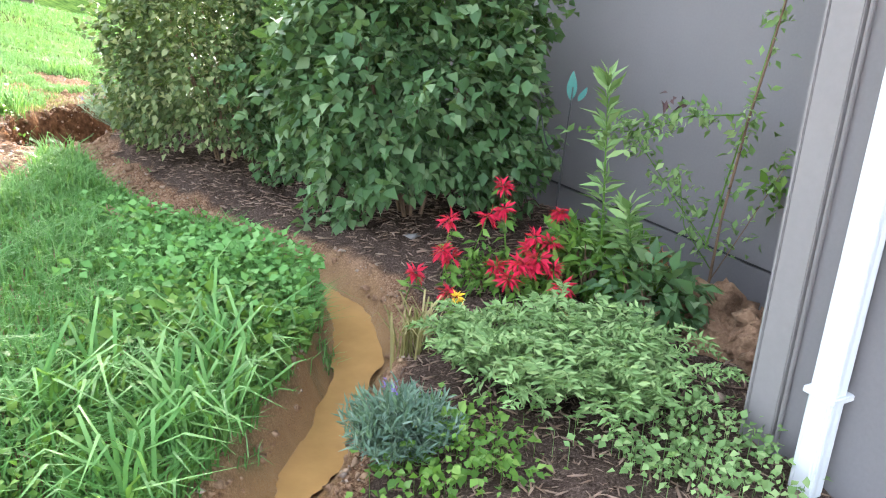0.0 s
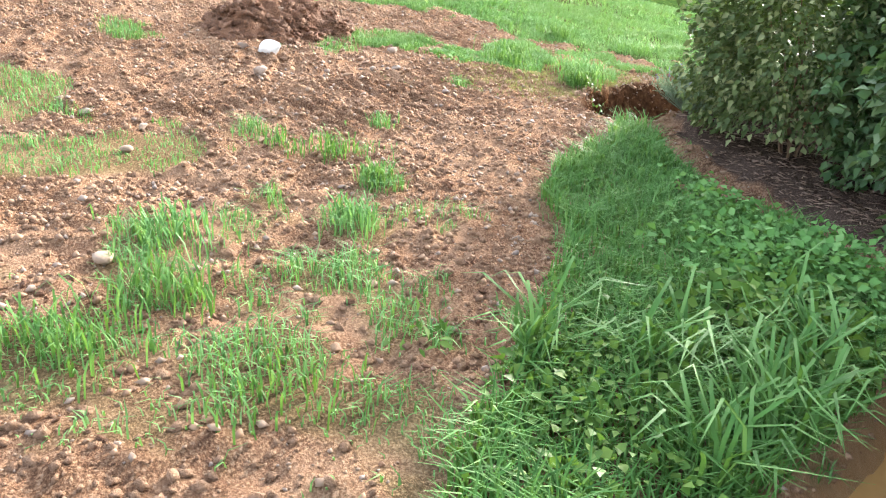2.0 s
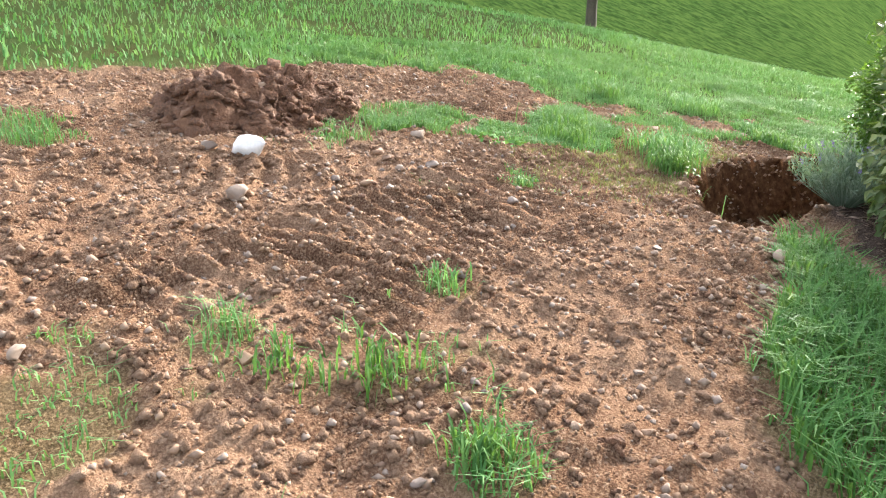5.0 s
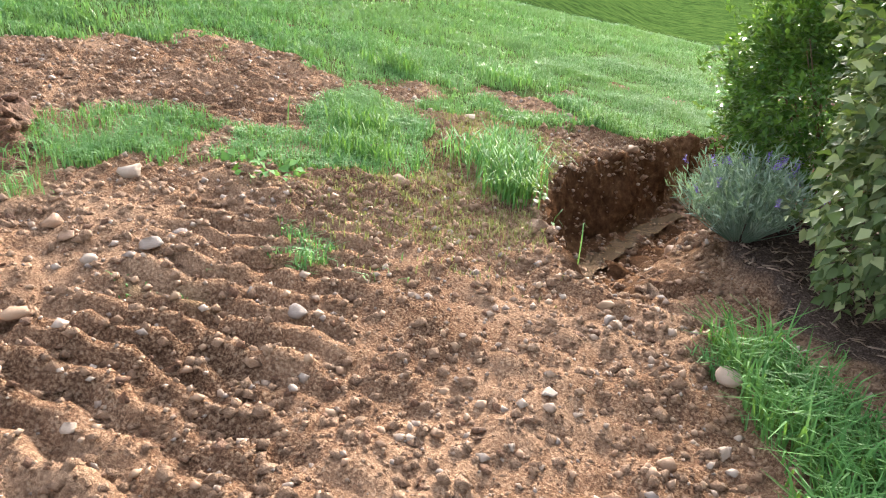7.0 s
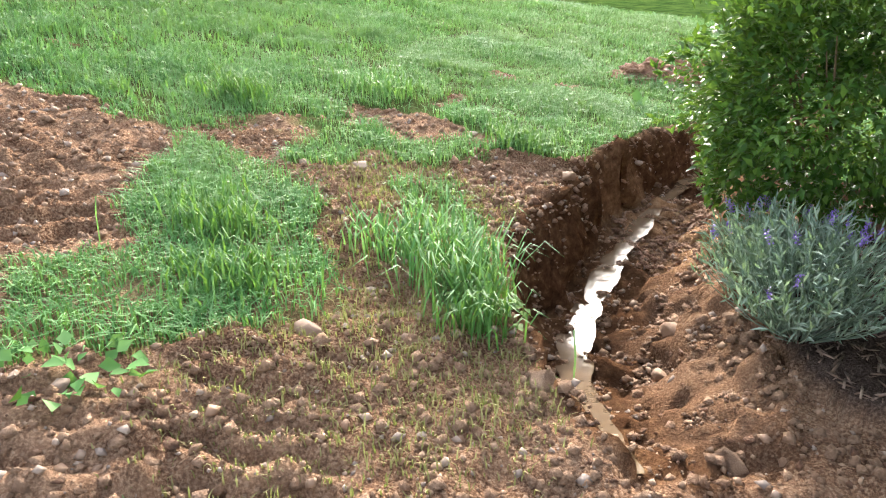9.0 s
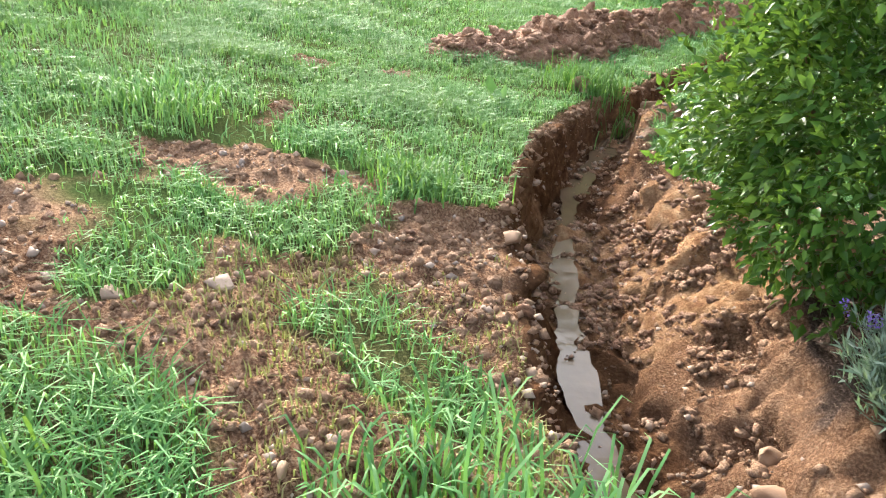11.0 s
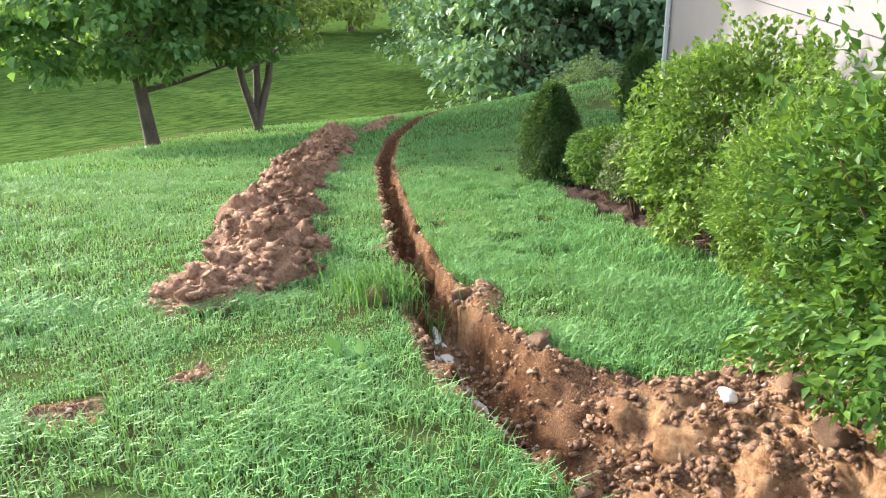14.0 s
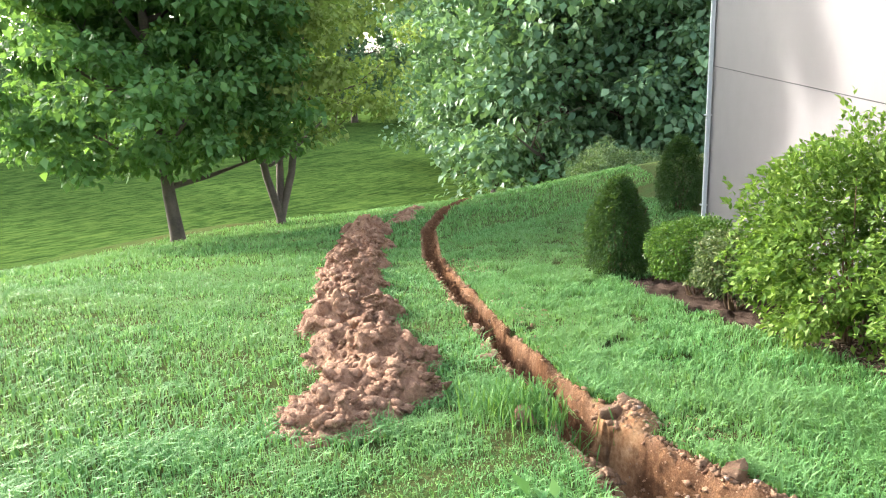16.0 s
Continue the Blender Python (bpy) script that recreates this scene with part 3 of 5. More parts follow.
SX = GX + side_cut * (0.07 * vnoise(GY, GZ * 1.4, 0.2, 95) + 0.035 * vnoise(GY, GZ * 1.5, 0.07, 96))
SY = GY + side_cut * 0.05 * vnoise(GX, GZ * 1.4, 0.16, 97)
me = raw("ground", np.stack([SX, SY, GZ], -1).reshape(-1, 3), quads, M_GROUND)
turf, bed, cut, wet, thrown = (a.ravel() for a in zones(GX, GY))
fx, fy = GX.ravel(), GY.ravel()
d_, s_, f_ = along(fx, fy, TRENCH)
across = d_ * s_    # the right bank takes less of the dark cut colour, so stays paler
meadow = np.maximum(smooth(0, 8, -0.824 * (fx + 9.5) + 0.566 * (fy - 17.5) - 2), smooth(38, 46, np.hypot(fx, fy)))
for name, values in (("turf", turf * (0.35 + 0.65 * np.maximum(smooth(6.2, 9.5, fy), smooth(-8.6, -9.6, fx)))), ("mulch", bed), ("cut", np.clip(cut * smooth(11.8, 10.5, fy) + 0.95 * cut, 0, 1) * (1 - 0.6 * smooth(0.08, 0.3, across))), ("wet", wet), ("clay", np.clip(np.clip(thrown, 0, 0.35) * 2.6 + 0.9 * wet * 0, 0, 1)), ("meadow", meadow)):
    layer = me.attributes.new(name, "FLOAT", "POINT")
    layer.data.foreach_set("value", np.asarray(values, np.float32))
tagged(new("ground", me), "sloping yard of rutted clay, turf and mulch", "ground", kind="structure")


# ---- water ----
def ribbon(name, line, width, lift, material, label):
    """A strip of water that lies in a ditch."""
    pts = []
    for k in range(len(line) - 1):
        n = 14
        for t in np.linspace(0, 1, n, endpoint=False):
            pts.append([line[k][0] * (1 - t) + line[k + 1][0] * t, line[k][1] * (1 - t) + line[k + 1][1] * t])
    pts = np.array(pts)
    for _ in range(12):
        pts[1:-1] = (pts[:-2] + pts[2:] + 2 * pts[1:-1]) / 4
    way = np.gradient(pts, axis=0)
    way /= np.linalg.norm(way, axis=1, keepdims=True)
    nor = np.stack([way[:, 1], -way[:, 0]], 1)
    z = np.array([min(zat(p[0] + o * q[0], p[1] + o * q[1]) for o in (-0.12, -0.06, 0, 0.06)) for p, q in zip(pts, nor)])
    for _ in range(30):
        z[1:-1] = (z[:-2] + z[2:]) / 2
    cols = np.linspace(-1, 1, 7)
    width = width * (1 + 0.4 * vnoise(pts[:, 0], pts[:, 1], 0.25, 91) + 0.4 * vnoise(pts[:, 0], pts[:, 1], 0.09, 92))
    v = np.concatenate([np.stack([pts[:, 0] + nor[:, 0] * c * width, pts[:, 1] + nor[:, 1] * c * width, z + lift], 1)[:, None] for c in cols], 1)
    m, c = v.shape[:2]
    i, j = np.meshgrid(np.arange(m - 1), np.arange(c - 1), indexing="ij")
    f = np.stack([i * c + j, i * c + j + 1, (i + 1) * c + j + 1, (i + 1) * c + j], -1).reshape(-1, 4)
    ob = new(name, raw(name, v.reshape(-1, 3), f, material))
    return tagged(ob, label, "water", kind="structure")


def water_material(name, tint, rough):
    m, nt, b = nodes_of(name)
    f = noise_node(nt, 6, 3.0)
    nt.links.new(ramp(nt, f, [(0.3, tuple(0.8 * c for c in tint)), (0.7, tint)]), b.inputs["Base Color"])
    b.inputs["Roughness"].default_value = rough
    b.inputs["Specular IOR Level"].default_value = 0.42
    bump(nt, noise_node(nt, 9, 3.0), 0.12, 0.02, b)
    return m


M_MUDDY = water_material("muddy_water", (0.38, 0.22, 0.085), 0.12)
M_CLEAR = water_material("trench_water", (0.13, 0.085, 0.05), 0.12)
ribbon("ditch_water", DITCH[0:7], 0.13, 0.035, M_MUDDY, "opaque ochre water standing in the shallow ditch")
ribbon("trench_water", [(p[0] - 0.12, p[1]) for p in TRENCH[0:8]], 0.07, 0.045, M_CLEAR, "thin shining stream on the trench floor")


# ---- the house ----
def house():
    """The grey house: near wall along its own x axis, the inside towards +y."""
    m = Matrix(((HOUSE_U.x, HOUSE_N.x, 0, HOUSE_P.x), (HOUSE_U.y, HOUSE_N.y, 0, HOUSE_P.y), (0, 0, 1, 0), (0, 0, 0, 1)))
    # the house's own x runs along the wall; mirrored frames are avoided by turning x round
    turn = math.degrees(math.atan2(-HOUSE_U.y, -HOUSE_U.x))
    hs = thing("house", (HOUSE_P.x, HOUSE_P.y, 0), "grey sided house with a darker corner board", "house", turn=turn)
    L, D, TOP, LOW = -5.335, 11.77, 4.6, -2.6   # far end of the near wall (own -x), depth, heights

    def slab(name, x0, y0, z0, x1, y1, z1, mat, label="", bevel=0.0, parent=hs):
        return part(name, bm_mesh(name, box_bm(x0, y0, z0, x1, y1, z1, bevel), mat), parent, label)

    # the near wall: upper siding stands a little proud over the lower panel
    slab("upper_siding", L, 0.0, 0.18, 0.92, 0.15, TOP, M_WALL)
    slab("lower_siding", L, 0.02, LOW, 0.92, 0.15, 0.152, M_WALL)
    slab("seam", L, 0.035, 0.152, 0.92, 0.15, 0.18, M_DARK, "dark seam between siding panels")
    # the end wall: its seam lies higher
    def sloped(name, x0, lo0, lo1, hi0, hi1, mat, label=""):
        bm = box_bm(x0, 0.15, 0, L + 0.15, D, 1)
        for v in bm.verts:
            near = v.co.y < 1
            v.co.z = ((hi1 if near else hi0) if v.co.z > 0.5 else (lo1 if near else lo0))
        return part(name, bm_mesh(name, bm, mat), hs, label)
    sloped("end_upper_siding", L, 1.69, 1.16, TOP, TOP, M_WALL)
    sloped("end_lower_siding", L + 0.012, LOW, LOW, 1.672, 1.142, M_WALL)
    sloped("end_seam", L + 0.02, 1.672, 1.142, 1.69, 1.16, M_DARK, "dark seam between siding panels")
    # the part that stands forward by the start, with its corner board
    fx, fy = 0.965, -1.22     # its corner
    slab("return_wall", fx, fy, LOW, fx + 0.12, 0.0, TOP, M_WALL)
    slab("forward_siding", fx + 0.12, fy, -0.09, 4.5, fy + 0.12, TOP, M_WALL)
    slab("foundation", fx + 0.14, fy + 0.02, LOW, 4.5, fy + 0.12, -0.098, M_GREY, "bare grey foundation under the siding")
    slab("corner_board", fx - 0.01, fy - 0.035, -0.1, fx + 0.12, fy - 0.0025, TOP, M_TRIM, "wide grey corner board", 0.004)
    slab("corner_board", fx - 0.03, fy - 0.035, -0.1, fx - 0.0125, fy + 0.1, TOP, M_TRIM, "wide grey corner board", 0.004)
    slab("batten", fx + 0.124, fy - 0.02, -0.09, fx + 0.14, fy - 0.0025, TOP, M_TRIM, "", 0.003)
    slab("back_wall", L + 0.15, D - 0.15, LOW, 4.5, D, TOP, M_WALL)
    slab("side_wall", 4.35, fy + 0.12, LOW, 4.5, D - 0.15, TOP, M_WALL)
    # roof with eaves
    bm = bmesh.new()
    x0, x1, y0, y1 = L - 0.3, 4.8, -0.3, D + 0.3
    ym = (y0 + y1) / 2
    prof = [(y0, TOP), (ym, TOP + 2.6), (y1, TOP), (y1, TOP + 0.12), (ym, TOP + 2.75), (y0, TOP + 0.12)]
    ends = [[bm.verts.new((x, y, z)) for y, z in prof] for x in (x0, x1)]
    bm.faces.new(ends[0])
    bm.faces.new(ends[1][::-1])
    for k in range(6):
        bm.faces.new((ends[0][k], ends[1][k], ends[1][(k + 1) % 6], ends[0][(k + 1) % 6]))
    bmesh.ops.recalc_face_normals(bm, faces=bm.faces)
    part("roof", bm_mesh("roof", bm, M_ROOF), hs, "dark shingle roof")
    # a window with a red sash high on the near wall
    win = part("window", bm_mesh("window", box_bm(-2.73, -0.03, 1.72, -1.07, -0.004, 1.79, 0.004), M_RED), hs, "dark red window sill")
    part("window_frame", bm_mesh("window_frame", box_bm(-2.68, -0.02, 1.792, -1.12, -0.004, 3.0), M_RED), win, "dark red frame")
    part("pane", bm_mesh("pane", box_bm(-2.58, -0.026, 1.88, -1.22, -0.0215, 2.9), M_PANE), win, "window glass")

    # downspouts: ribbed white pipes with straps
    def downspout(x, y, z0, z1, turn90):
        w, d = 0.052, 0.042
        n = 40
        ang = np.linspace(0, 2 * math.pi, n, endpoint=False)
        px = np.sign(np.cos(ang)) * np.abs(np.cos(ang)) ** 0.35 * w
        py = np.sign(np.sin(ang)) * np.abs(np.sin(ang)) ** 0.35 * d
        rib = 1 - 0.06 * (np.arange(n) % 4 == 0)
        if turn90:
            px, py = py, px
        bm = bmesh.new()
        rings = [[bm.verts.new((x + a * q, y + b * q, z)) for a, b, q in zip(px, py, rib)] for z in (z0, z1)]
        for k in range(n):
            bm.faces.new((rings[0][k], rings[0][(k + 1) % n], rings[1][(k + 1) % n], rings[1][k]))
        bm.faces.new(rings[0])
        bm.faces.new(rings[1][::-1])
        bmesh.ops.recalc_face_normals(bm, faces=bm.faces)
        pipe = part("downspout", bm_mesh("downspout", bm, M_WHITE), hs, "ribbed white downspout")
        for z in (0.75, 2.6):
            part("strap", bm_mesh("strap", box_bm(x - w * 1.25 - 0.012 * turn90, y - d * 1.25, z0 + z, x + w * 1.25, y + d * 1.25 + 0.02, z0 + z + 0.025, 0.003), M_WHITE), pipe)
    downspout(fx + 0.325, fy - 0.06, -0.4, TOP, False)
    downspout(L - 0.06, D - 0.1, -1.9, TOP, True)
    return hs


def glass():
    m, nt, b = nodes_of("window_glass")
    b.inputs["Base Color"].default_value = (0.05, 0.06, 0.07, 1)
    b.inputs["Roughness"].default_value = 0.04
    return m


M_PANE = glass()
house()


# ---- foliage ----
def shell_points(n, rx, ry, h, r, seed, lumps=0.22, z0=0.15, depth=0.35, taper=0.0):
    """Points in the outer layer of an uneven bush, and the way out of it. Base at z 0."""
    d = r.normal(size=(n * 2, 3))
    d /= np.linalg.norm(d, axis=1, keepdims=True)
    d = d[d[:, 2] > -0.75][:n]
    lump = 1 + lumps * (vnoise(d[:, 0] * 3 + seed, d[:, 1] * 3 + d[:, 2] * 2.3, 1.0, seed) + 0.6 * vnoise(d[:, 0] * 7 - seed, d[:, 2] * 7 + d[:, 1] * 5, 1.0, seed + 5))
    q = 1 - depth * r.random(len(d)) ** 1.6
    half = (h - z0) / 2
    p = d * (lump * q)[:, None] * np.array([rx, ry, half])
    p[:, 2] += z0 + half
    if taper:
        k = 1 - taper * np.clip((p[:, 2] - z0) / (h - z0), 0, 1)
        p[:, :2] *= k[:, None]
    p[:, 2] = np.maximum(p[:, 2], 0.02)
    return p, d


def stems(rx, ry, h, r, n, base=0.1, thick=0.014):
    out = []
    for _ in range(n):
        a, q = r.uniform(0, 2 * math.pi), r.uniform(0.3, 0.9)
        x0, y0 = base * math.cos(a) * r.random(), base * math.sin(a) * r.random()
        x1, y1, z1 = rx * q * math.cos(a), ry * q * math.sin(a), h * r.uniform(0.55, 0.92)
        out.append([(x0, y0, -0.03, thick), (x0 + 0.3 * (x1 - x0), y0 + 0.3 * (y1 - y0), 0.35 * z1, thick * 0.8), (x0 + 0.7 * (x1 - x0), y0 + 0.7 * (y1 - y0), 0.72 * z1, thick * 0.55), (x1, y1, z1, thick * 0.2)])
    return out


def bush(name, x, y, rx, ry, h, leaf, count, mat, label, category="bush", seed=1, width=0.55, droop=0.3, taper=0.0, lumps=0.22, z0=0.12, depth=0.35, spread=0.7, turn=0.0, sprigs=0, group=""):
    r = np.random.default_rng(seed)
    ob = thing(name, (x, y, zat(x, y) - 0.02), label, category, group, turn)
    for path in stems(rx, ry, h, r, 9):
        v, f = tubes([path], 5)
        part("stem", raw("stem", v, f, M_TWIG), ob)
    p, d = shell_points(int(count * 1.9), rx, ry, h, r, seed, lumps, z0, depth, taper)
    if sprigs:
        # shoots that stand out of the outline
        sp, sd = shell_points(sprigs, rx, ry, h, r, seed + 3, lumps, z0, 0.05, taper)
        up = sd * 0.6 + np.array([0, 0, 0.8])
        t = r.random((sprigs, 9, 1))
        more = (sp[:, None] + up[:, None] * t * 0.22 + 0.012 * r.normal(size=(sprigs, 9, 3))).reshape(-1, 3)
        p, d = np.concatenate([p, more]), np.concatenate([d, np.repeat(up, 9, 0)])
    v, f = leaves(p, d, leaf, r, width, droop, 0.25, spread)
    part("foliage", raw("foliage", v, f, mat), ob, kind="stuff")
    return ob


L_VIB = leaf_material("broad_leaf", (0.03, 0.072, 0.03), (0.078, 0.15, 0.062), (0.18, 0.25, 0.13), rough=0.4)
L_VAR = leaf_material("pale_leaf", (0.035, 0.06, 0.022), (0.085, 0.12, 0.045), (0.3, 0.32, 0.16), translucence=0.15)
L_BOX = leaf_material("glossy_leaf", (0.02, 0.058, 0.012), (0.055, 0.13, 0.022), (0.14, 0.24, 0.045), rough=0.3)
L_LIME = leaf_material("lime_leaf", (0.04, 0.09, 0.016), (0.105, 0.19, 0.03), (0.24, 0.33, 0.08), translucence=0.32)
L_SAGE = leaf_material("grey_leaf", (0.1, 0.15, 0.11), (0.2, 0.27, 0.21), (0.32, 0.38, 0.31), rough=0.7)
L_YEW = leaf_material("yew_needle", (0.012, 0.036, 0.012), (0.028, 0.07, 0.02), (0.05, 0.11, 0.03))
L_FERN = leaf_material("fern_leaf", (0.085, 0.155, 0.055), (0.18, 0.29, 0.11), (0.29, 0.39, 0.17), rough=0.6)
L_HERB = leaf_material("herb_leaf", (0.035, 0.09, 0.016), (0.085, 0.18, 0.03), (0.17, 0.27, 0.06))
L_TURF = leaf_material("grass_blade", (0.036, 0.118, 0.036), (0.105, 0.28, 0.085), (0.26, 0.44, 0.19), rough=0.6, translucence=0.3, patches=(0.135, 0.26, 0.09))
L_DRY = leaf_material("dry_grass", (0.14, 0.12, 0.05), (0.27, 0.22, 0.10), (0.36, 0.3, 0.15), rough=0.7)
L_LUSH = leaf_material("lush_grass", (0.035, 0.105, 0.026), (0.08, 0.21, 0.05), (0.16, 0.3, 0.1), rough=0.6, translucence=0.3)
L_MAPLE = leaf_material("maple_leaf", (0.035, 0.10, 0.033), (0.095, 0.21, 0.068), (0.18, 0.31, 0.115), translucence=0.45)
L_WILLOW = leaf_material("light_leaf", (0.13, 0.18, 0.05), (0.25, 0.31, 0.085), (0.36, 0.41, 0.15), translucence=0.45)
L_WOOD = leaf_material("wood_leaf", (0.06, 0.125, 0.075), (0.125, 0.225, 0.125), (0.21, 0.31, 0.18))

bush("viburnum", -0.98, 6.95, 0.92, 0.8, 2.2, 0.1, 6400, L_VIB, "large bush with broad dark green leaves, in mulch beside the wall", seed=2, width=0.7, droop=0.5, z0=-0.15, turn=40, sprigs=60, spread=0.8, lumps=0.36)
bush("viburnum", -2.15, 7.95, 0.78, 0.7, 2.1, 0.09, 5600, L_VIB, "dark green bush between two others along the wall", seed=5, width=0.7, droop=0.5, z0=-0.15, spread=0.8, lumps=0.36)
bush("dogwood", -3.15, 7.75, 0.95, 0.85, 2.1, 0.07, 7500, L_VAR, "tall bush with small pale-edged leaves, in mulch", seed=3, width=0.65, droop=0.5, z0=-0.1, sprigs=60)
bush("holly_bush", -4.32, 9.55, 0.84, 0.86, 1.75, 0.056, 13500, L_BOX, "glossy bright green bush beside the trench", seed=4, width=0.5, droop=-0.1, z0=0.08, sprigs=160, lumps=0.28)
bush("spirea", -2.75, 11.0, 0.75, 0.7, 1.5, 0.055, 8500, L_LIME, "feathery light green shrub in mulch", seed=6, width=0.4, droop=-0.2, sprigs=120)
bush("lime_shrub", -1.3, 12.55, 0.9, 0.85, 1.8, 0.07, 9500, L_LIME, "large yellow-green shrub beside the house end", seed=7, width=0.55, droop=0.1, z0=-0.12, sprigs=140, lumps=0.35)
bush("euonymus", -0.75, 14.0, 0.5, 0.5, 0.95, 0.05, 3600, L_VAR, "low shrub with pale leaf edges", seed=8, width=0.55)
bush("box_bush", -0.15, 14.9, 0.62, 0.62, 0.95, 0.042, 8500, L_BOX, "rounded dense low box bush", seed=9, lumps=0.12)
bush("yew", 0.35, 16.55, 0.56, 0.56, 1.5, 0.06, 10000, L_YEW, "dark clipped cone-shaped yew", seed=10, taper=0.45, lumps=0.1, z0=-0.1, width=0.3)
bush("yew", 6.4, 19.7, 0.6, 0.6, 1.7, 0.06, 9000, L_YEW, "dark clipped yew behind the house corner", seed=11, taper=0.4, lumps=0.1, z0=-0.1, width=0.3)


# ---- trees ----
def tree(name, x, y, h, crown_r, crown_z, leaf, count, mat, label, seed, trunk=0.22, lean=(0.0, 0.0), open_crown=0.0, forks=1, limbs=9, group="", flat=1.0, category="tree"):
    r = np.random.default_rng(seed)
    ob = thing(name, (x, y, float(land(np.array([x]), np.array([y]))[0]) - 0.05), label, category, group)
    paths = []
    heads = []
    for k in range(forks):
        a = r.uniform(0, 6.28)
        fx, fy = (0.25 * h * math.cos(a) * (forks > 1), 0.25 * h * math.sin(a) * (forks > 1))
        top = (lean[0] * h + fx, lean[1] * h + fy, h * 0.86)
        paths.append([(0, 0, -0.1, trunk * 1.35), (0.02, 0, 0.25, trunk), (top[0] * 0.18, top[1] * 0.18, crown_z * 0.8, trunk * 0.85), (top[0] * 0.5, top[1] * 0.5, h * 0.5, trunk * 0.55), (top[0], top[1], top[2], trunk * 0.12)])
        heads.append(top)
    clusters = []
    for k in range(limbs):
        a = 2.4 * k + r.uniform(-0.3, 0.3)
        z0 = crown_z * 0.95 + (h * 0.6 - crown_z * 0.95) * k / limbs
        top = heads[k % forks]
        s = z0 / (h * 0.86)
        bx, by = top[0] * s * (0.9 if s > 0.4 else 0.6), top[1] * s * (0.9 if s > 0.4 else 0.6)
        reach = crown_r * r.uniform(0.65, 0.98) * (1 - 0.35 * k / limbs)
        ex, ey, ez = bx + reach * math.cos(a), by + reach * math.sin(a), z0 + reach * r.uniform(0.15, 0.65)
        paths.append([(bx, by, z0, trunk * 0.42), (bx + 0.35 * (ex - bx), by + 0.35 * (ey - by), z0 + 0.25 * (ez - z0), trunk * 0.3), (bx + 0.7 * (ex - bx), by + 0.7 * (ey - by), z0 + 0.65 * (ez - z0), trunk * 0.17), (ex, ey, ez, trunk * 0.04)])
        for _ in range(3):
            s = r.uniform(0.35, 0.85)
            mx, my, mz = bx + s * (ex - bx), by + s * (ey - by), z0 + s * (ez - z0)
            paths.append([(mx, my, mz, trunk * 0.14), (mx + r.normal() * 0.3 * reach * 0.5, my + r.normal() * 0.3 * reach * 0.5, mz + 0.2 * reach, trunk * 0.08), (mx + r.normal() * 0.3 * reach, my + r.normal() * 0.3 * reach, mz + 0.35 * reach, trunk * 0.03)])
    v, f = tubes(paths, 8)
    part("trunk", raw("trunk", v, f, M_BARK), ob)
    # clumps of leaves through the crown
    n_cl = int(110 + 40 * crown_r * 0.4)
    c, d = shell_points(n_cl, crown_r, crown_r, h - crown_z + 0.8, r, seed, 0.25, 0.0, 0.85)
    c[:, 2] = crown_z + c[:, 2] * flat
    c[:, 0] += lean[0] * h * 0.6
    c[:, 1] += lean[1] * h * 0.6
    # the low skirt of the crown
    m = 80
    a, q = r.uniform(0, 6.28, m), crown_r * np.sqrt(r.uniform(0.05, 0.95, m))
    low = np.stack([q * np.cos(a) + lean[0] * h * 0.3, q * np.sin(a), crown_z + 0.7 + (h * 0.3) * r.random(m) ** 1.2 + 0.5 * (q / crown_r)], 1)
    c = np.concatenate([c, low])
    c = c[r.random(len(c)) > open_crown]
    size = crown_r * 0.2
    per = max(4, count // len(c))
    q = r.normal(size=(len(c), per, 3))
    q /= np.linalg.norm(q, axis=2, keepdims=True)
    q *= (r.random((len(c), per, 1)) ** 0.5) * np.array([1.15, 1.15, 0.6]) * size * r.uniform(0.6, 1.3, (len(c), 1, 1))
    p = (c[:, None] + q).reshape(-1, 3)
    dirs = (q / size + 0.3 * np.array([0, 0, -1.0])).reshape(-1, 3)
    v, f = leaves(p, dirs, leaf, r, 0.75, 0.35, 0.2, 0.8)
    part("crown", raw("crown", v, f, mat), ob, kind="stuff")
    return ob


tree("maple", -0.2, 34.2, 16.0, 4.5, 2.0, 0.28, 52000, L_MAPLE, "full round dark green maple on the lawn edge", 21, 0.25, (-0.03, 0.0), limbs=12)
tree("locust_tree", 3.9, 35.0, 14.0, 4.4, 2.3, 0.22, 22000, L_WILLOW, "light thin-leaved tree forking from the base", 22, 0.17, (0.09, 0.0), 0.35, 3, 14)
tree("maple", -21.0, 22.5, 10.0, 4.5, 2.6, 0.3, 9000, L_MAPLE, "dark tree below the crest of the lawn", 23, 0.22)


def conifer(name, x, y, h, r0, mat, label, seed, group=""):
    r = np.random.default_rng(seed)
    ob = thing(name, (x, y, float(land(np.array([x]), np.array([y]))[0]) - 0.1), label, "tree", group)
    v, f = tubes([[(0, 0, -0.2, 0.3), (0, 0, h * 0.5, 0.18), (0, 0, h, 0.02)]], 7)
    part("trunk", raw("trunk", v, f, M_BARK), ob)
    pts, out = [], []
    for k in range(26):
        z = h * (0.06 + 0.92 * k / 26)
        rad = r0 * (1 - z / h) ** 0.8 + 0.15
        for a in r.uniform(0, 6.28, 9):
            t = r.random(34) ** 0.6
            droop = -0.25 * rad * t * t
            pts.append(np.stack([rad * t * math.cos(a), rad * t * math.sin(a), z + droop], 1) + 0.12 * rad * r.normal(size=(34, 3)) * np.array([1, 1, 0.35]))
            out.append(np.tile([math.cos(a), math.sin(a), -0.3], (34, 1)))
    v, f = leaves(np.concatenate(pts), np.concatenate(out), 0.42, r, 0.4, 0.2, 0.2, 0.5)
    part("crown", raw("crown", v, f, mat), ob, kind="stuff")
    return ob


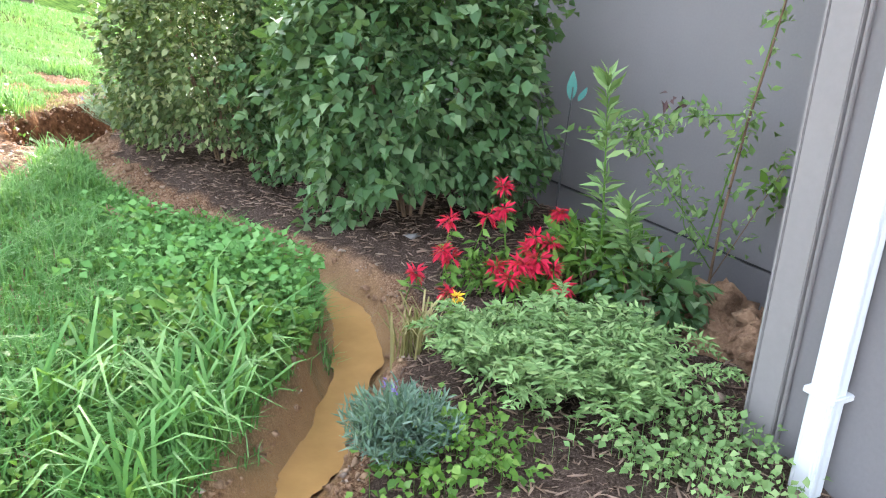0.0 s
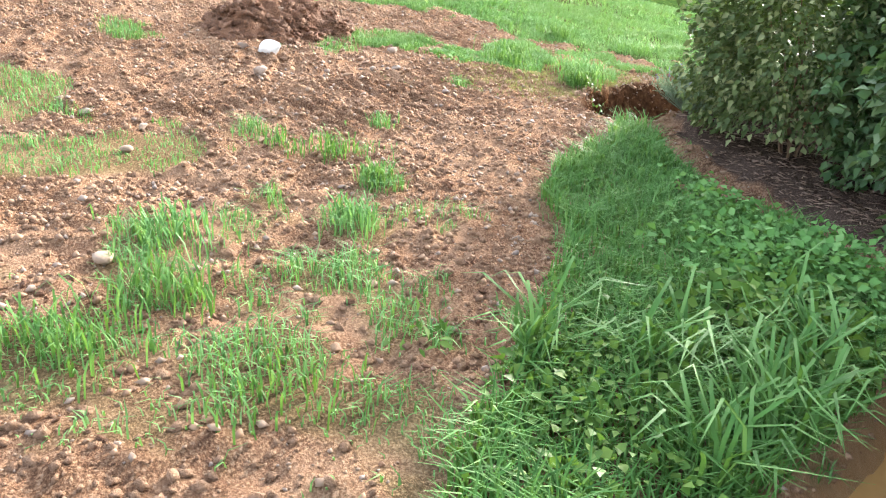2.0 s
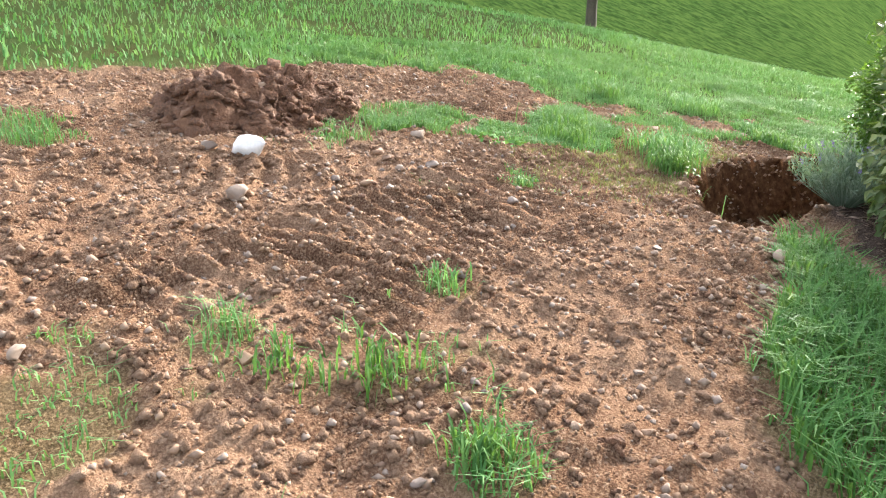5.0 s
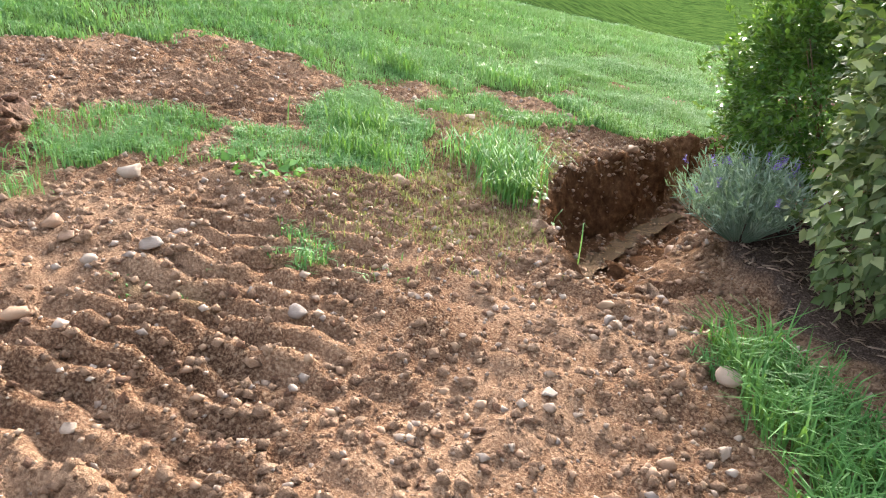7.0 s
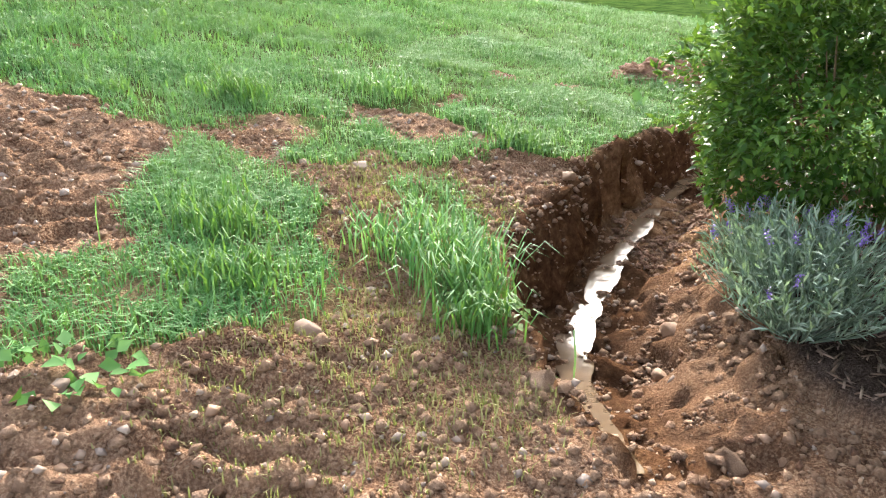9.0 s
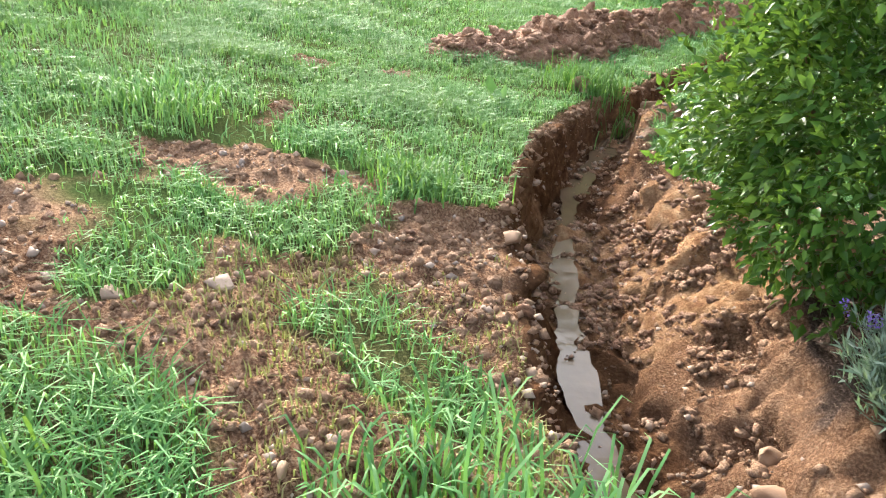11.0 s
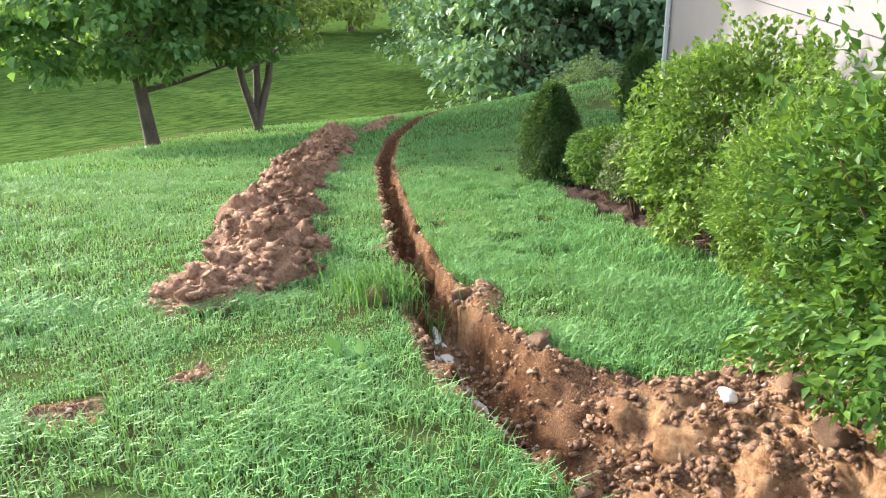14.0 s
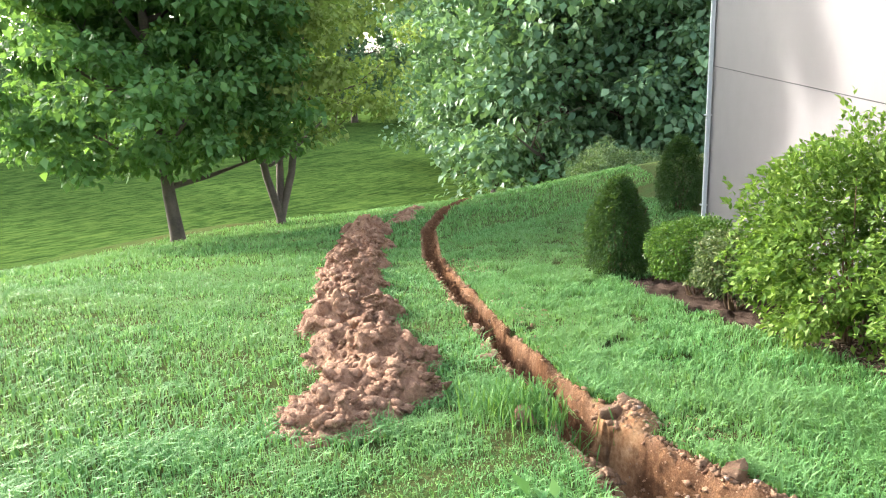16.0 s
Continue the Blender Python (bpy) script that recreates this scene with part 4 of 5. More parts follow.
# the wood in the valley beyond the lawn
wood_a = tree("wood_tree", 33.0, 50.0, 17.0, 5.5, 1.0, 0.4, 15000, L_WOOD, "dense dark green tree of the valley wood", 31, 0.35, group="valley wood", limbs=8)
wood_b = tree("wood_tree", 37.0, 56.0, 19.0, 5.0, 1.2, 0.4, 15000, L_WOOD, "dense dark green tree of the valley wood", 32, 0.35, group="valley wood", limbs=8)
wood_c = conifer("spruce", 46.0, 50.0, 20.0, 5.0, L_WOOD, "tall dark spruce of the valley wood", 33, "valley wood")
rw = random.Random(5)
for k in range(33):
    near = k < 24
    az = radians(-41 - 1.3 * k + rw.uniform(-1, 1)) if near else radians(4 - 5.2 * (k - 24) + rw.uniform(-1, 1))
    dist = rw.uniform(100, 118) if not near else rw.uniform(50, 60) if k % 2 else rw.uniform(62, 76)
    x, y = -8 - dist * math.sin(az), 9.7 + dist * math.cos(az)
    src = (wood_a, wood_b, wood_a, wood_c, wood_b)[k % 5]
    s = rw.uniform(1.15, 1.55)
    z = float(land(np.array([x]), np.array([y]))[0]) - 0.1
    copy_thing(src, pose(x, y, z, 0, 0, rw.uniform(0, 360)) @ Matrix.Scale(s, 4))
L_SCRUB = leaf_material("scrub_leaf", (0.04, 0.075, 0.035), (0.085, 0.13, 0.065), (0.16, 0.2, 0.12))
thick_a = bush("thicket", 21.2, 34.0, 1.9, 1.8, 3.0, 0.13, 6000, L_SCRUB, "tall unclipped shrub at the edge of the wood", "shrub", 41, lumps=0.4, group="wood edge")
for x, y, s in ((24.5, 33.0, 0.8), (28.0, 34.0, 1.1)):
    copy_thing(thick_a, pose(x, y, float(land(np.array([x]), np.array([y]))[0]), 0, 0, 70 * s) @ Matrix.Scale(s, 4))


# ---- stones, lumps and heaps ----
def rock_shape(seed, n=1, flat=0.7, rough=0.25):
    """A rough stone about 1 across."""
    r = np.random.default_rng(seed)
    bm = bmesh.new()
    bmesh.ops.create_icosphere(bm, subdivisions=n, radius=0.5)
    v = np.array([w.co[:] for w in bm.verts])
    f = np.array([[w.index for w in q.verts] for q in bm.faces])
    bm.free()
    for _ in range(9):
        d = r.normal(size=3)
        d /= np.linalg.norm(d)
        over = v @ d - r.uniform(0.16, 0.36)
        v -= np.where(over > 0, over, 0)[:, None] * d
    v *= 1 + rough * (r.random((len(v), 1)) - 0.5)
    v *= np.array([1.0, r.uniform(0.6, 0.95), flat * r.uniform(0.7, 1.1)])
    return v, f


def scatter(name, shapes, x, y, z, size, material, label, category, sink=0.3, lump=1.0):
    """Many small lumps as one object."""
    r = np.random.default_rng(len(x))
    pick = r.integers(0, len(shapes), len(x))
    sets = []
    for k, (v, f) in enumerate(shapes):
        m = pick == k
        n = int(m.sum())
        if not n:
            continue
        a, t = r.uniform(0, 6.28, n), r.uniform(-0.5, 0.5, n)
        c, s = np.cos(a)[:, None], np.sin(a)[:, None]
        ct, st = np.cos(t)[:, None], np.sin(t)[:, None]
        px, py, pz = v[None, :, 0], v[None, :, 1] * ct - v[None, :, 2] * st, v[None, :, 1] * st + v[None, :, 2] * ct
        S = size[m][:, None]
        w = np.stack([x[m][:, None] + S * (px * c - py * s), y[m][:, None] + S * (px * s + py * c), z[m][:, None] + S * (pz + 0.35 - sink)], -1)
        sets.append((w.reshape(-1, 3), (f[None] + (np.arange(n) * len(v))[:, None, None]).reshape(-1, 3)))
    v, f = join(sets)
    return tagged(new(name, raw(name, v, f, material, False)), label, category, kind="stuff")


SMALL = [rock_shape(60 + k, 1, 0.6, 0.9) for k in range(9)]
TINY = []
for k in range(5):
    r_ = np.random.default_rng(k)
    p_ = np.array([(0.5, 0, 0), (-0.5, 0, 0), (0, 0.42, 0), (0, -0.42, 0), (0, 0, 0.36), (0, 0, -0.36)]) * r_.uniform(0.7, 1.25, (6, 1)) + 0.06 * r_.normal(size=(6, 3))
    TINY.append((p_, np.array([(0, 2, 4), (2, 1, 4), (1, 3, 4), (3, 0, 4), (2, 0, 5), (1, 2, 5), (3, 1, 5), (0, 3, 5)])))


def spread(n, x0, x1, y0, y1, seed):
    r = np.random.default_rng(seed)
    x, y = r.uniform(x0, x1, n), r.uniform(y0, y1, n)
    return x, y, r


# loose grit and clods on the bare earth
x, y, r = spread(100000, -9.8, 0.6, 0.7, 12.8, 71)
tf, bd, ct, wt, th = zones(x, y)
keep = (r.random(len(x)) > tf * 1.15) & (bd < 0.5) & (wt < 0.75) & (r.random(len(x)) < 0.5 + 0.5 * (fbm(x, y, 0.7, 3, 8) > -0.1))
x, y = x[keep], y[keep]
size = 0.013 + 0.05 * r.random(len(x)) ** 4
scatter("earth_crumbs", TINY, x, y, ground(x, y), size * 1.25, M_CLAY, "crumbs of dry tan clay on the bare ground", "soil crumbs")
x, y, r = spread(34000, -9.8, 0.4, 0.7, 12.5, 72)
tf, bd, ct, wt, th = zones(x, y)
keep = (r.random(len(x)) > tf * 1.1) & (bd < 0.5) & (wt < 0.7)
x, y = x[keep], y[keep]
scatter("gravel", TINY, x, y, ground(x, y), 0.014 + 0.045 * r.random(len(x)) ** 3.5, M_STONE, "small pale and brown stones lying in the earth", "gravel", 0.25)
x, y, r = spread(13000, -9.0, -1.0, 1.0, 11.8, 73)
tf, bd, ct, wt, th = zones(x, y)
keep = (r.random(len(x)) > tf * 1.3) & (bd < 0.5) & ((fbm(x, y, 0.8, 2, 14) > -0.15) | (th > 0.0) | (ct > 0.3)) & (wt < 0.3)
x, y = x[keep], y[keep]
scatter("earth_clods", SMALL, x, y, ground(x, y), 0.018 + 0.065 * r.random(len(x)) ** 4, M_BROWN, "brown clods of broken earth", "soil clods", 0.3)
# lumps that fell from the trench sides
x, y, r = spread(30000, -6.0, 0.5, 7.4, 20.5, 74)
tf, bd, ct, wt, th = zones(x, y)
d_, s_, f_ = along(x, y, TRENCH)
keep = (((th > 0.05) & (bd < 0.5)) | ((s_ * d_ > 0.12) & (d_ < 0.75) & (f_ > 0.5) & (bd < 0.5)) | ((d_ < 0.34) & (f_ > 5) & (d_ > 0.1))) & (r.random(len(x)) > 0.6 * tf)
x, y = x[keep], y[keep]
scatter("trench_clods", SMALL, x, y, ground(x, y), 0.018 + 0.09 * r.random(len(x)) ** 4, M_CLAY, "tan lumps of dug clay beside the trench", "soil clods", 0.3)
x, y, r = spread(9000, -5.6, -3.3, 9.2, 12.3, 76)
tf, bd, ct, wt, th = zones(x, y)
keep = (th > 0.0) & (bd < 0.5)
x, y = x[keep], y[keep]
scatter("trench_crumbs", SMALL, x, y, ground(x, y), 0.016 + 0.09 * r.random(len(x)) ** 4, M_SPOIL, "red-brown lumps over the thrown clay", "soil clods", 0.3)
# wood chips and bark of the mulch
x, y, r = spread(42000, -4.9, 1.9, 0.9, 13.0, 75)
tf, bd, ct, wt, th = zones(x, y)
keep = bd > 0.6
x, y = x[keep], y[keep]
chip = []
for k in range(4):
    rr_ = np.random.default_rng(80 + k)
    p_ = np.array([(0.5, 0.06, 0), (-0.5, 0.08, 0.02), (-0.5, -0.07, 0), (0.5, -0.06, 0.03), (0, 0, 0.09), (0, 0, -0.05)]) * rr_.uniform(0.7, 1.2, (6, 1))
    chip.append((p_, np.array([(0, 1, 4), (1, 2, 4), (2, 3, 4), (3, 0, 4), (1, 0, 5), (2, 1, 5), (3, 2, 5), (0, 3, 5)])))
M_CHIP = stone_material("bark_chip", [(0.045, 0.03, 0.025), (0.09, 0.06, 0.045), (0.16, 0.12, 0.10), (0.06, 0.04, 0.032), (0.22, 0.17, 0.13)])
scatter("mulch_chips", chip, x, y, ground(x, y), 0.03 + 0.06 * r.random(len(x)) ** 2, M_CHIP, "weathered dark bark mulch of the bed", "mulch", 0.2)

# single stones
ROCKS = []
for k in range(8):
    v, f = rock_shape(90 + k, 2, 0.62, 0.12)
    ROCKS.append(raw("stone", v, f, M_STONE, False))
pale_rock = raw("stone", *rock_shape(120, 3, 0.75, 0.08), M_PALE, False)
grey_rock = raw("stone", *rock_shape(121, 3, 0.6, 0.08), M_GREY, False)


def stone(x, y, size, mesh, label, turn=0.0, sink=0.12, group="loose stones", lift=0.0):
    ob = new("stone", mesh)
    size *= 0.85
    ob.matrix_basis = pose(x, y, zat(x, y) + size * (0.25 - sink) + lift, 0, 0, turn) @ Matrix.Scale(size, 4)
    return tagged(ob, label, "stone", group)


stone(-6.64, 4.28, 0.36, pale_rock, "large white stone at the foot of the earth heap", 30)
stone(-6.72, 4.05, 0.2, ROCKS[0], "tan stone against the white stone", 10)
stone(*yard(-0.14, 4.6), 0.43, grey_rock, "flat grey stone set in the edge of the mulch", 50, sink=0.34)
stone(*yard(1.4, 3.36), 0.11, ROCKS[4], "smooth tan stone at the house corner", 50)
stone(-4.52, 10.55, 0.17, pale_rock, "flat white stone on the thrown clay", 70, sink=0.2)
rk = random.Random(11)
for x, y, s in ((-4.26, 3.29, 0.12), (-4.27, 3.44, 0.08), (-4.72, 3.6, 0.09), (-4.16, 4.71, 0.06), (-3.54, 4.56, 0.05), (-4.59, 6.54, 0.1), (-4.04, 6.44, 0.15), (-3.94, 6.08, 0.09), (-5.97, 4.8, 0.16),
                (-6.14, 4.63, 0.13), (-4.76, 3.49, 0.08), (-3.63, 5.1, 0.06), (-4.68, 3.29, 0.08), (-3.77, 3.96, 0.07), (-7.15, 5.13, 0.13), (-5.79, 3.86, 0.24), (-6.87, 5.81, 0.2), (-6.6, 5.25, 0.17),
                (-6.41, 5.22, 0.13), (-6.19, 5.19, 0.12), (-6.26, 5.63, 0.17), (-6.15, 5.43, 0.16), (-5.42, 5.56, 0.12), (-4.5, 5.87, 0.1), (-4.46, 5.8, 0.08), (-4.66, 6.66, 0.12), (-4.57, 6.55, 0.1),
                (-4.05, 5.87, 0.12), (-4.91, 7.97, 0.2), (-5.31, 4.62, 0.09), (-5.01, 8.45, 0.24), (-5.01, 8.1, 0.14), (-4.96, 8.68, 0.16), (-6.16, 7.05, 0.2), (-6.7, 7.4, 0.16), (-6.6, 6.35, 0.13),
                (-4.73, 10.54, 0.11), (-5.08, 8.24, 0.08), (-2.04, 4.16, 0.17), (-2.18, 3.01, 0.1), (-1.74, 2.63, 0.08), (-2.75, 1.97, 0.16), (-5.85, 9.6, 0.16), (-7.18, 8.6, 0.13), (-6.88, 8.75, 0.16),
                (-6.65, 9.98, 0.09), (-5.6, 10.9, 0.1), (-5.3, 3.0, 0.1), (-4.9, 2.3, 0.14), (-5.2, 2.2, 0.1), (-4.2, 2.4, 0.13), (-3.5, 1.6, 0.12), (-4.6, 2.6, 0.12)):
    stone(x, y, s, ROCKS[rk.randrange(8)], rk.choice(["tan stone half sunk in the bare earth", "rough brown stone lying on the earth"]), rk.uniform(0, 360))
for _ in range(150):
    x, y = rk.uniform(-8.5, -0.8), rk.uniform(1.0, 8.6)
    t_, b_, c_, w_, _h = zones(np.array([x]), np.array([y]))
    if t_[0] < 0.3 and b_[0] < 0.2 and c_[0] < 0.2 and w_[0] < 0.2:
        stone(x, y, rk.uniform(0.03, 0.085), ROCKS[rk.randrange(8)], "small stone lying on the bare earth", rk.uniform(0, 360))
# orange clods at the head of the grass strip and the broken rim beside the trench
for x, y, s in ((-2.7, 5.74, 0.26), (-2.5, 5.5, 0.16), (-4.0, 10.05, 0.42), (-3.75, 10.35, 0.34), (-4.3, 10.35, 0.3), (-4.55, 10.05, 0.26), (-3.6, 10.6, 0.26), (-4.1, 10.65, 0.22), (-5.35, 7.2, 0.16), (-4.7, 7.3, 0.2),
                (-4.6, 12.95, 0.2), (-4.45, 12.7, 0.24), (-4.2, 12.75, 0.2), (-5.0, 12.95, 0.26), (-4.75, 11.6, 0.2), (-6.5, 12.15, 0.13), (-4.05, 14.4, 0.18), (-3.8, 14.75, 0.14)):
    v, f = rock_shape(int(1000 + 100 * x), 3, 0.8, 0.16)
    v = v * (1 + 0.16 * vnoise(v[:, 0] * 5 + x, v[:, 1] * 5 + v[:, 2] * 4, 1.0, 4))[:, None]
    ob = new("earth_clod", raw("earth_clod", v, f, M_CLAY))
    ob.matrix_basis = pose(x, y, zat(x, y) + s * 0.14, 0, 0, rk.uniform(0, 360)) @ Matrix.Scale(s, 4)
    tagged(ob, "large lump of orange clay broken from the bank", "clod", "big clods")


def heap(x, y, rx, ry, h, turn, mat, label, seed, clods, group=""):
    """A heap of dug earth: a lumpy mass, and loose clods on and round it."""
    r = np.random.default_rng(seed)
    ob = thing("earth_heap", (x, y, 0), label, "earth heap", group, turn)
    nr, na = 34, 110
    a = np.linspace(0, 2 * math.pi, na, endpoint=False)
    rr = np.linspace(0, 1.0, nr)
    A, R = np.meshgrid(a, rr)
    rim = 1 + 0.22 * vnoise(np.cos(A) * 2 + seed, np.sin(A) * 2, 1.0, seed) + 0.1 * vnoise(np.cos(A) * 6 + seed, np.sin(A) * 6, 1.0, seed + 1)
    lx, ly = R * rim * rx * np.cos(A), R * rim * ry * np.sin(A)
    top = h * (1 - R**2.2)
    lumps = 0.34 * np.abs(vnoise(lx + seed, ly, 0.34, seed)) + 0.30 * np.abs(vnoise(lx, ly + seed, 0.16, seed + 2)) + 0.3 * vnoise(lx, ly, 0.085, seed + 3)
    top = top * (0.72 + 0.75 * lumps) + 0.11 * lumps * (R < 0.97)
    c, s = math.cos(radians(turn)), math.sin(radians(turn))
    gz = ground(x + lx * c - ly * s, y + lx * s + ly * c)
    lz = gz + np.where(R > 0.985, -0.06, top)
    lx2, ly2 = lx + 0.03 * vnoise(lx, ly + lz, 0.09, seed + 7), ly + 0.03 * vnoise(lx + lz, ly, 0.09, seed + 8)
    i, j = np.meshgrid(np.arange(nr - 1), np.arange(na), indexing="ij")
    k = (j + 1) % na
    f = np.stack([i * na + j, (i + 1) * na + j, (i + 1) * na + k, i * na + k], -1).reshape(-1, 4)
    part("mass", raw("mass", np.stack([lx2, ly2, lz], -1).reshape(-1, 3), f, mat), ob)
    n = clods
    q, t = np.sqrt(r.random(n)) * 1.12, r.uniform(0, 6.28, n)
    px, py = q * rx * np.cos(t), q * ry * np.sin(t)
    kx = np.clip((q / 1.0 * (nr - 1)).astype(int), 0, nr - 1)
    ka = (t / 6.2832 * na).astype(int) % na
    pz = np.where(q < 0.97, lz[kx, ka], ground(x + px * c - py * s, y + px * s + py * c))
    px, py = np.where(q < 0.97, lx[kx, ka], px), np.where(q < 0.97, ly[kx, ka], py)
    cl = scatter("rubble", SMALL, px, py, pz, 0.03 + 0.2 * r.random(n) ** 2.7, mat, "loose clods on the heap", "", 0.35)
    cl.parent = ob
    return ob


heap(-7.66, 4.86, 0.55, 0.88, 0.3, 14, M_BROWN, "heap of dark brown dug earth with stones in it", 201, 1500)
stone(-7.5, 4.75, 0.16, ROCKS[4], "pale tan stone stuck in the earth heap", 20, lift=0.22)
stone(-7.45, 4.55, 0.17, ROCKS[1], "brown stone stuck in the earth heap", 80, lift=0.2)
RIDGE = [(-5.85, 13.75, 0.42, 0.34, 0.13), (-5.25, 14.15, 0.5, 0.42, 0.26), (-4.85, 14.85, 0.5, 0.45, 0.33), (-4.5, 15.5, 0.45, 0.4, 0.3), (-4.25, 16.25, 0.5, 0.42, 0.34), (-3.7, 17.0, 0.5, 0.45, 0.3), (-3.3, 17.9, 0.5, 0.42, 0.32),
         (-2.65, 18.8, 0.55, 0.45, 0.34), (-2.1, 19.8, 0.55, 0.45, 0.34), (-1.35, 20.9, 0.6, 0.5, 0.34), (-0.6, 22.1, 0.6, 0.5, 0.36), (0.3, 23.3, 0.65, 0.5, 0.36), (1.0, 24.5, 0.65, 0.5, 0.36), (1.9, 25.7, 0.7, 0.55, 0.4), (2.6, 26.9, 0.8, 0.6, 0.42)]
for k, (x, y, rx, ry, h) in enumerate(RIDGE):
    heap(x - 0.1, y, rx, ry * 1.15, h, 55, M_SPOIL, "heap of red-brown clay dug from the trench", 210 + k, 420, "spoil along the trench")
heap(*yard(1.5, 3.95), 0.26, 0.5, 0.17, 20, M_CLAY, "small slope of tan clay lumps against the wall", 240, 160)
for k, (x, y) in enumerate(((4.6, 28.2), (5.6, 29.4), (6.8, 30.6), (4.3, 29.4))):
    heap(x, y, 0.7, 0.4, 0.12, 50, M_SPOIL, "thin spill of clay on the lawn", 250 + k, 40, "spoil along the trench")


# ---- grass ----
def sward(name, n, x0, x1, y0, y1, height, width, seed, mat, label, power=1.0, bend=0.5, where=None, patch=0.6):
    x, y, r = spread(n, x0, x1, y0, y1, seed)
    tf, bd, ct, wt, th = zones(x, y)
    keep = r.random(n) < (where(x, y, tf, bd, ct, wt, th) if where else tf**power * (ct < 0.5))
    for hx, hy, rx, ry, hh in RIDGE:
        keep &= np.hypot(x - hx, y - hy) > 0.8 * min(rx, ry) + 0.05
    hn = (HOUSE_N.x * (x - HOUSE_P.x) + HOUSE_N.y * (y - HOUSE_P.y), HOUSE_U.x * (x - HOUSE_P.x) + HOUSE_U.y * (y - HOUSE_P.y))
    keep &= ~((hn[0] > -0.05) & (hn[1] < 5.4))
    x, y = x[keep], y[keep]
    h = height * np.maximum(1 + patch * fbm(x, y, 0.6, 3, 19) + 0.45 * fbm(x, y, 0.15, 2, 23), 0.25) * (0.6 + 0.4 * zones(x, y)[0])
    v, f = (long_blades if bend > 1 else blades)(x, y, ground(x, y), h, r, width, bend)
    return tagged(new(name, raw(name, v, f, mat)), label, "grass", kind="stuff")


sward("lawn_grass", 250000, -11.0, -2.5, 5.6, 14.0, 0.07, 0.0036, 301, L_TURF, "short uneven lawn grass", where=lambda x, y, tf, bd, ct, wt, th: tf * (ct < 0.5) * np.clip(0.66 + 1.1 * fbm(x, y, 0.4, 4, 88), 0.12, 1), bend=0.85, patch=0.95)
sward("lawn_grass", 170000, -14.0, 7.5, 13.5, 23.0, 0.075, 0.0058, 302, L_TURF, "short uneven lawn grass", bend=0.85, patch=0.95)
sward("lawn_grass", 66000, -14.0, 16.0, 22.5, 36.0, 0.10, 0.013, 303, L_TURF, "short uneven lawn grass farther down the slope")
sward("lawn_grass", 46000, -22.0, -8.4, 0.0, 20.0, 0.09, 0.009, 304, L_TURF, "rough grass on the slope above the yard")
sward("grass_tufts", 150000, -9.4, -0.4, 0.7, 8.8, 0.075, 0.0036, 305, L_TURF, "thin tufts of grass in the bare earth", bend=0.9, patch=0.9, where=lambda x, y, tf, bd, ct, wt, th: tf * ~inside(x, y, ISLAND) * np.clip(0.6 + 0.8 * fbm(x, y, 0.3, 3, 89), 0.08, 1) * (patch(x, y, LAWN, 0.5) < 0.1))
sward("lush_grass", 62000, -4.4, 0.2, 2.0, 7.2, 0.15, 0.005, 306, L_LUSH, "long lush grass on the strip beside the ditch", bend=0.7, where=lambda x, y, tf, bd, ct, wt, th: inside(x, y, ISLAND) * (0.35 + 0.65 * tf))
sward("long_grass", 6800, -2.2, 0.1, 2.2, 5.8, 0.32, 0.008, 307, L_LUSH, "long arching blades hanging over the ditch", bend=1.1, where=lambda x, y, tf, bd, ct, wt, th: inside(x, y, ISLAND) * (fbm(x, y, 0.5, 2, 77) > 0.0) * smooth(4.9, 3.6, y))
sward("dry_grass", 34000, -7.6, -4.6, 5.8, 9.6, 0.055, 0.003, 308, L_DRY, "dry trampled stubble", where=lambda x, y, tf, bd, ct, wt, th: (tf < 0.5) * (ct < 0.3) * (th < 0) * smooth(0.1, 0.7, np.maximum(blob(x, y, -5.8, 7.6, 1.3, 2.2), 0.85 * blob(x, y, -6.5, 8.7, 1.0, 0.7)) + 0.3 * fbm(x, y, 0.5, 2, 9)))
sward("strip_grass", 60000, -5.0, 1.0, 10.6, 18.0, 0.09, 0.005, 309, L_TURF, "tall grass between the trench and the shrubs", patch=0.9, where=lambda x, y, tf, bd, ct, wt, th: tf * (bd < 0.3) * (along(x, y, TRENCH)[1] > 0), bend=0.6)


# ---- low plants ----
def tuft(name, x, y, n, reach, h, width, mat, label, seed, category="grass tuft", bend=0.9, group=""):
    r = np.random.default_rng(seed)
    ob = thing(name, (x, y, zat(x, y)), label, category, group)
    n *= 2
    px, py = r.normal(size=n) * reach * 0.4, r.normal(size=n) * reach * 0.4
    gz = ground(px + x, py + y) - zat(x, y)
    v, f = long_blades(px, py, gz, np.full(n, h), r, width * 0.75, 0.6)
    part("foliage", raw("foliage", v, f, mat), ob, kind="stuff")
    return ob


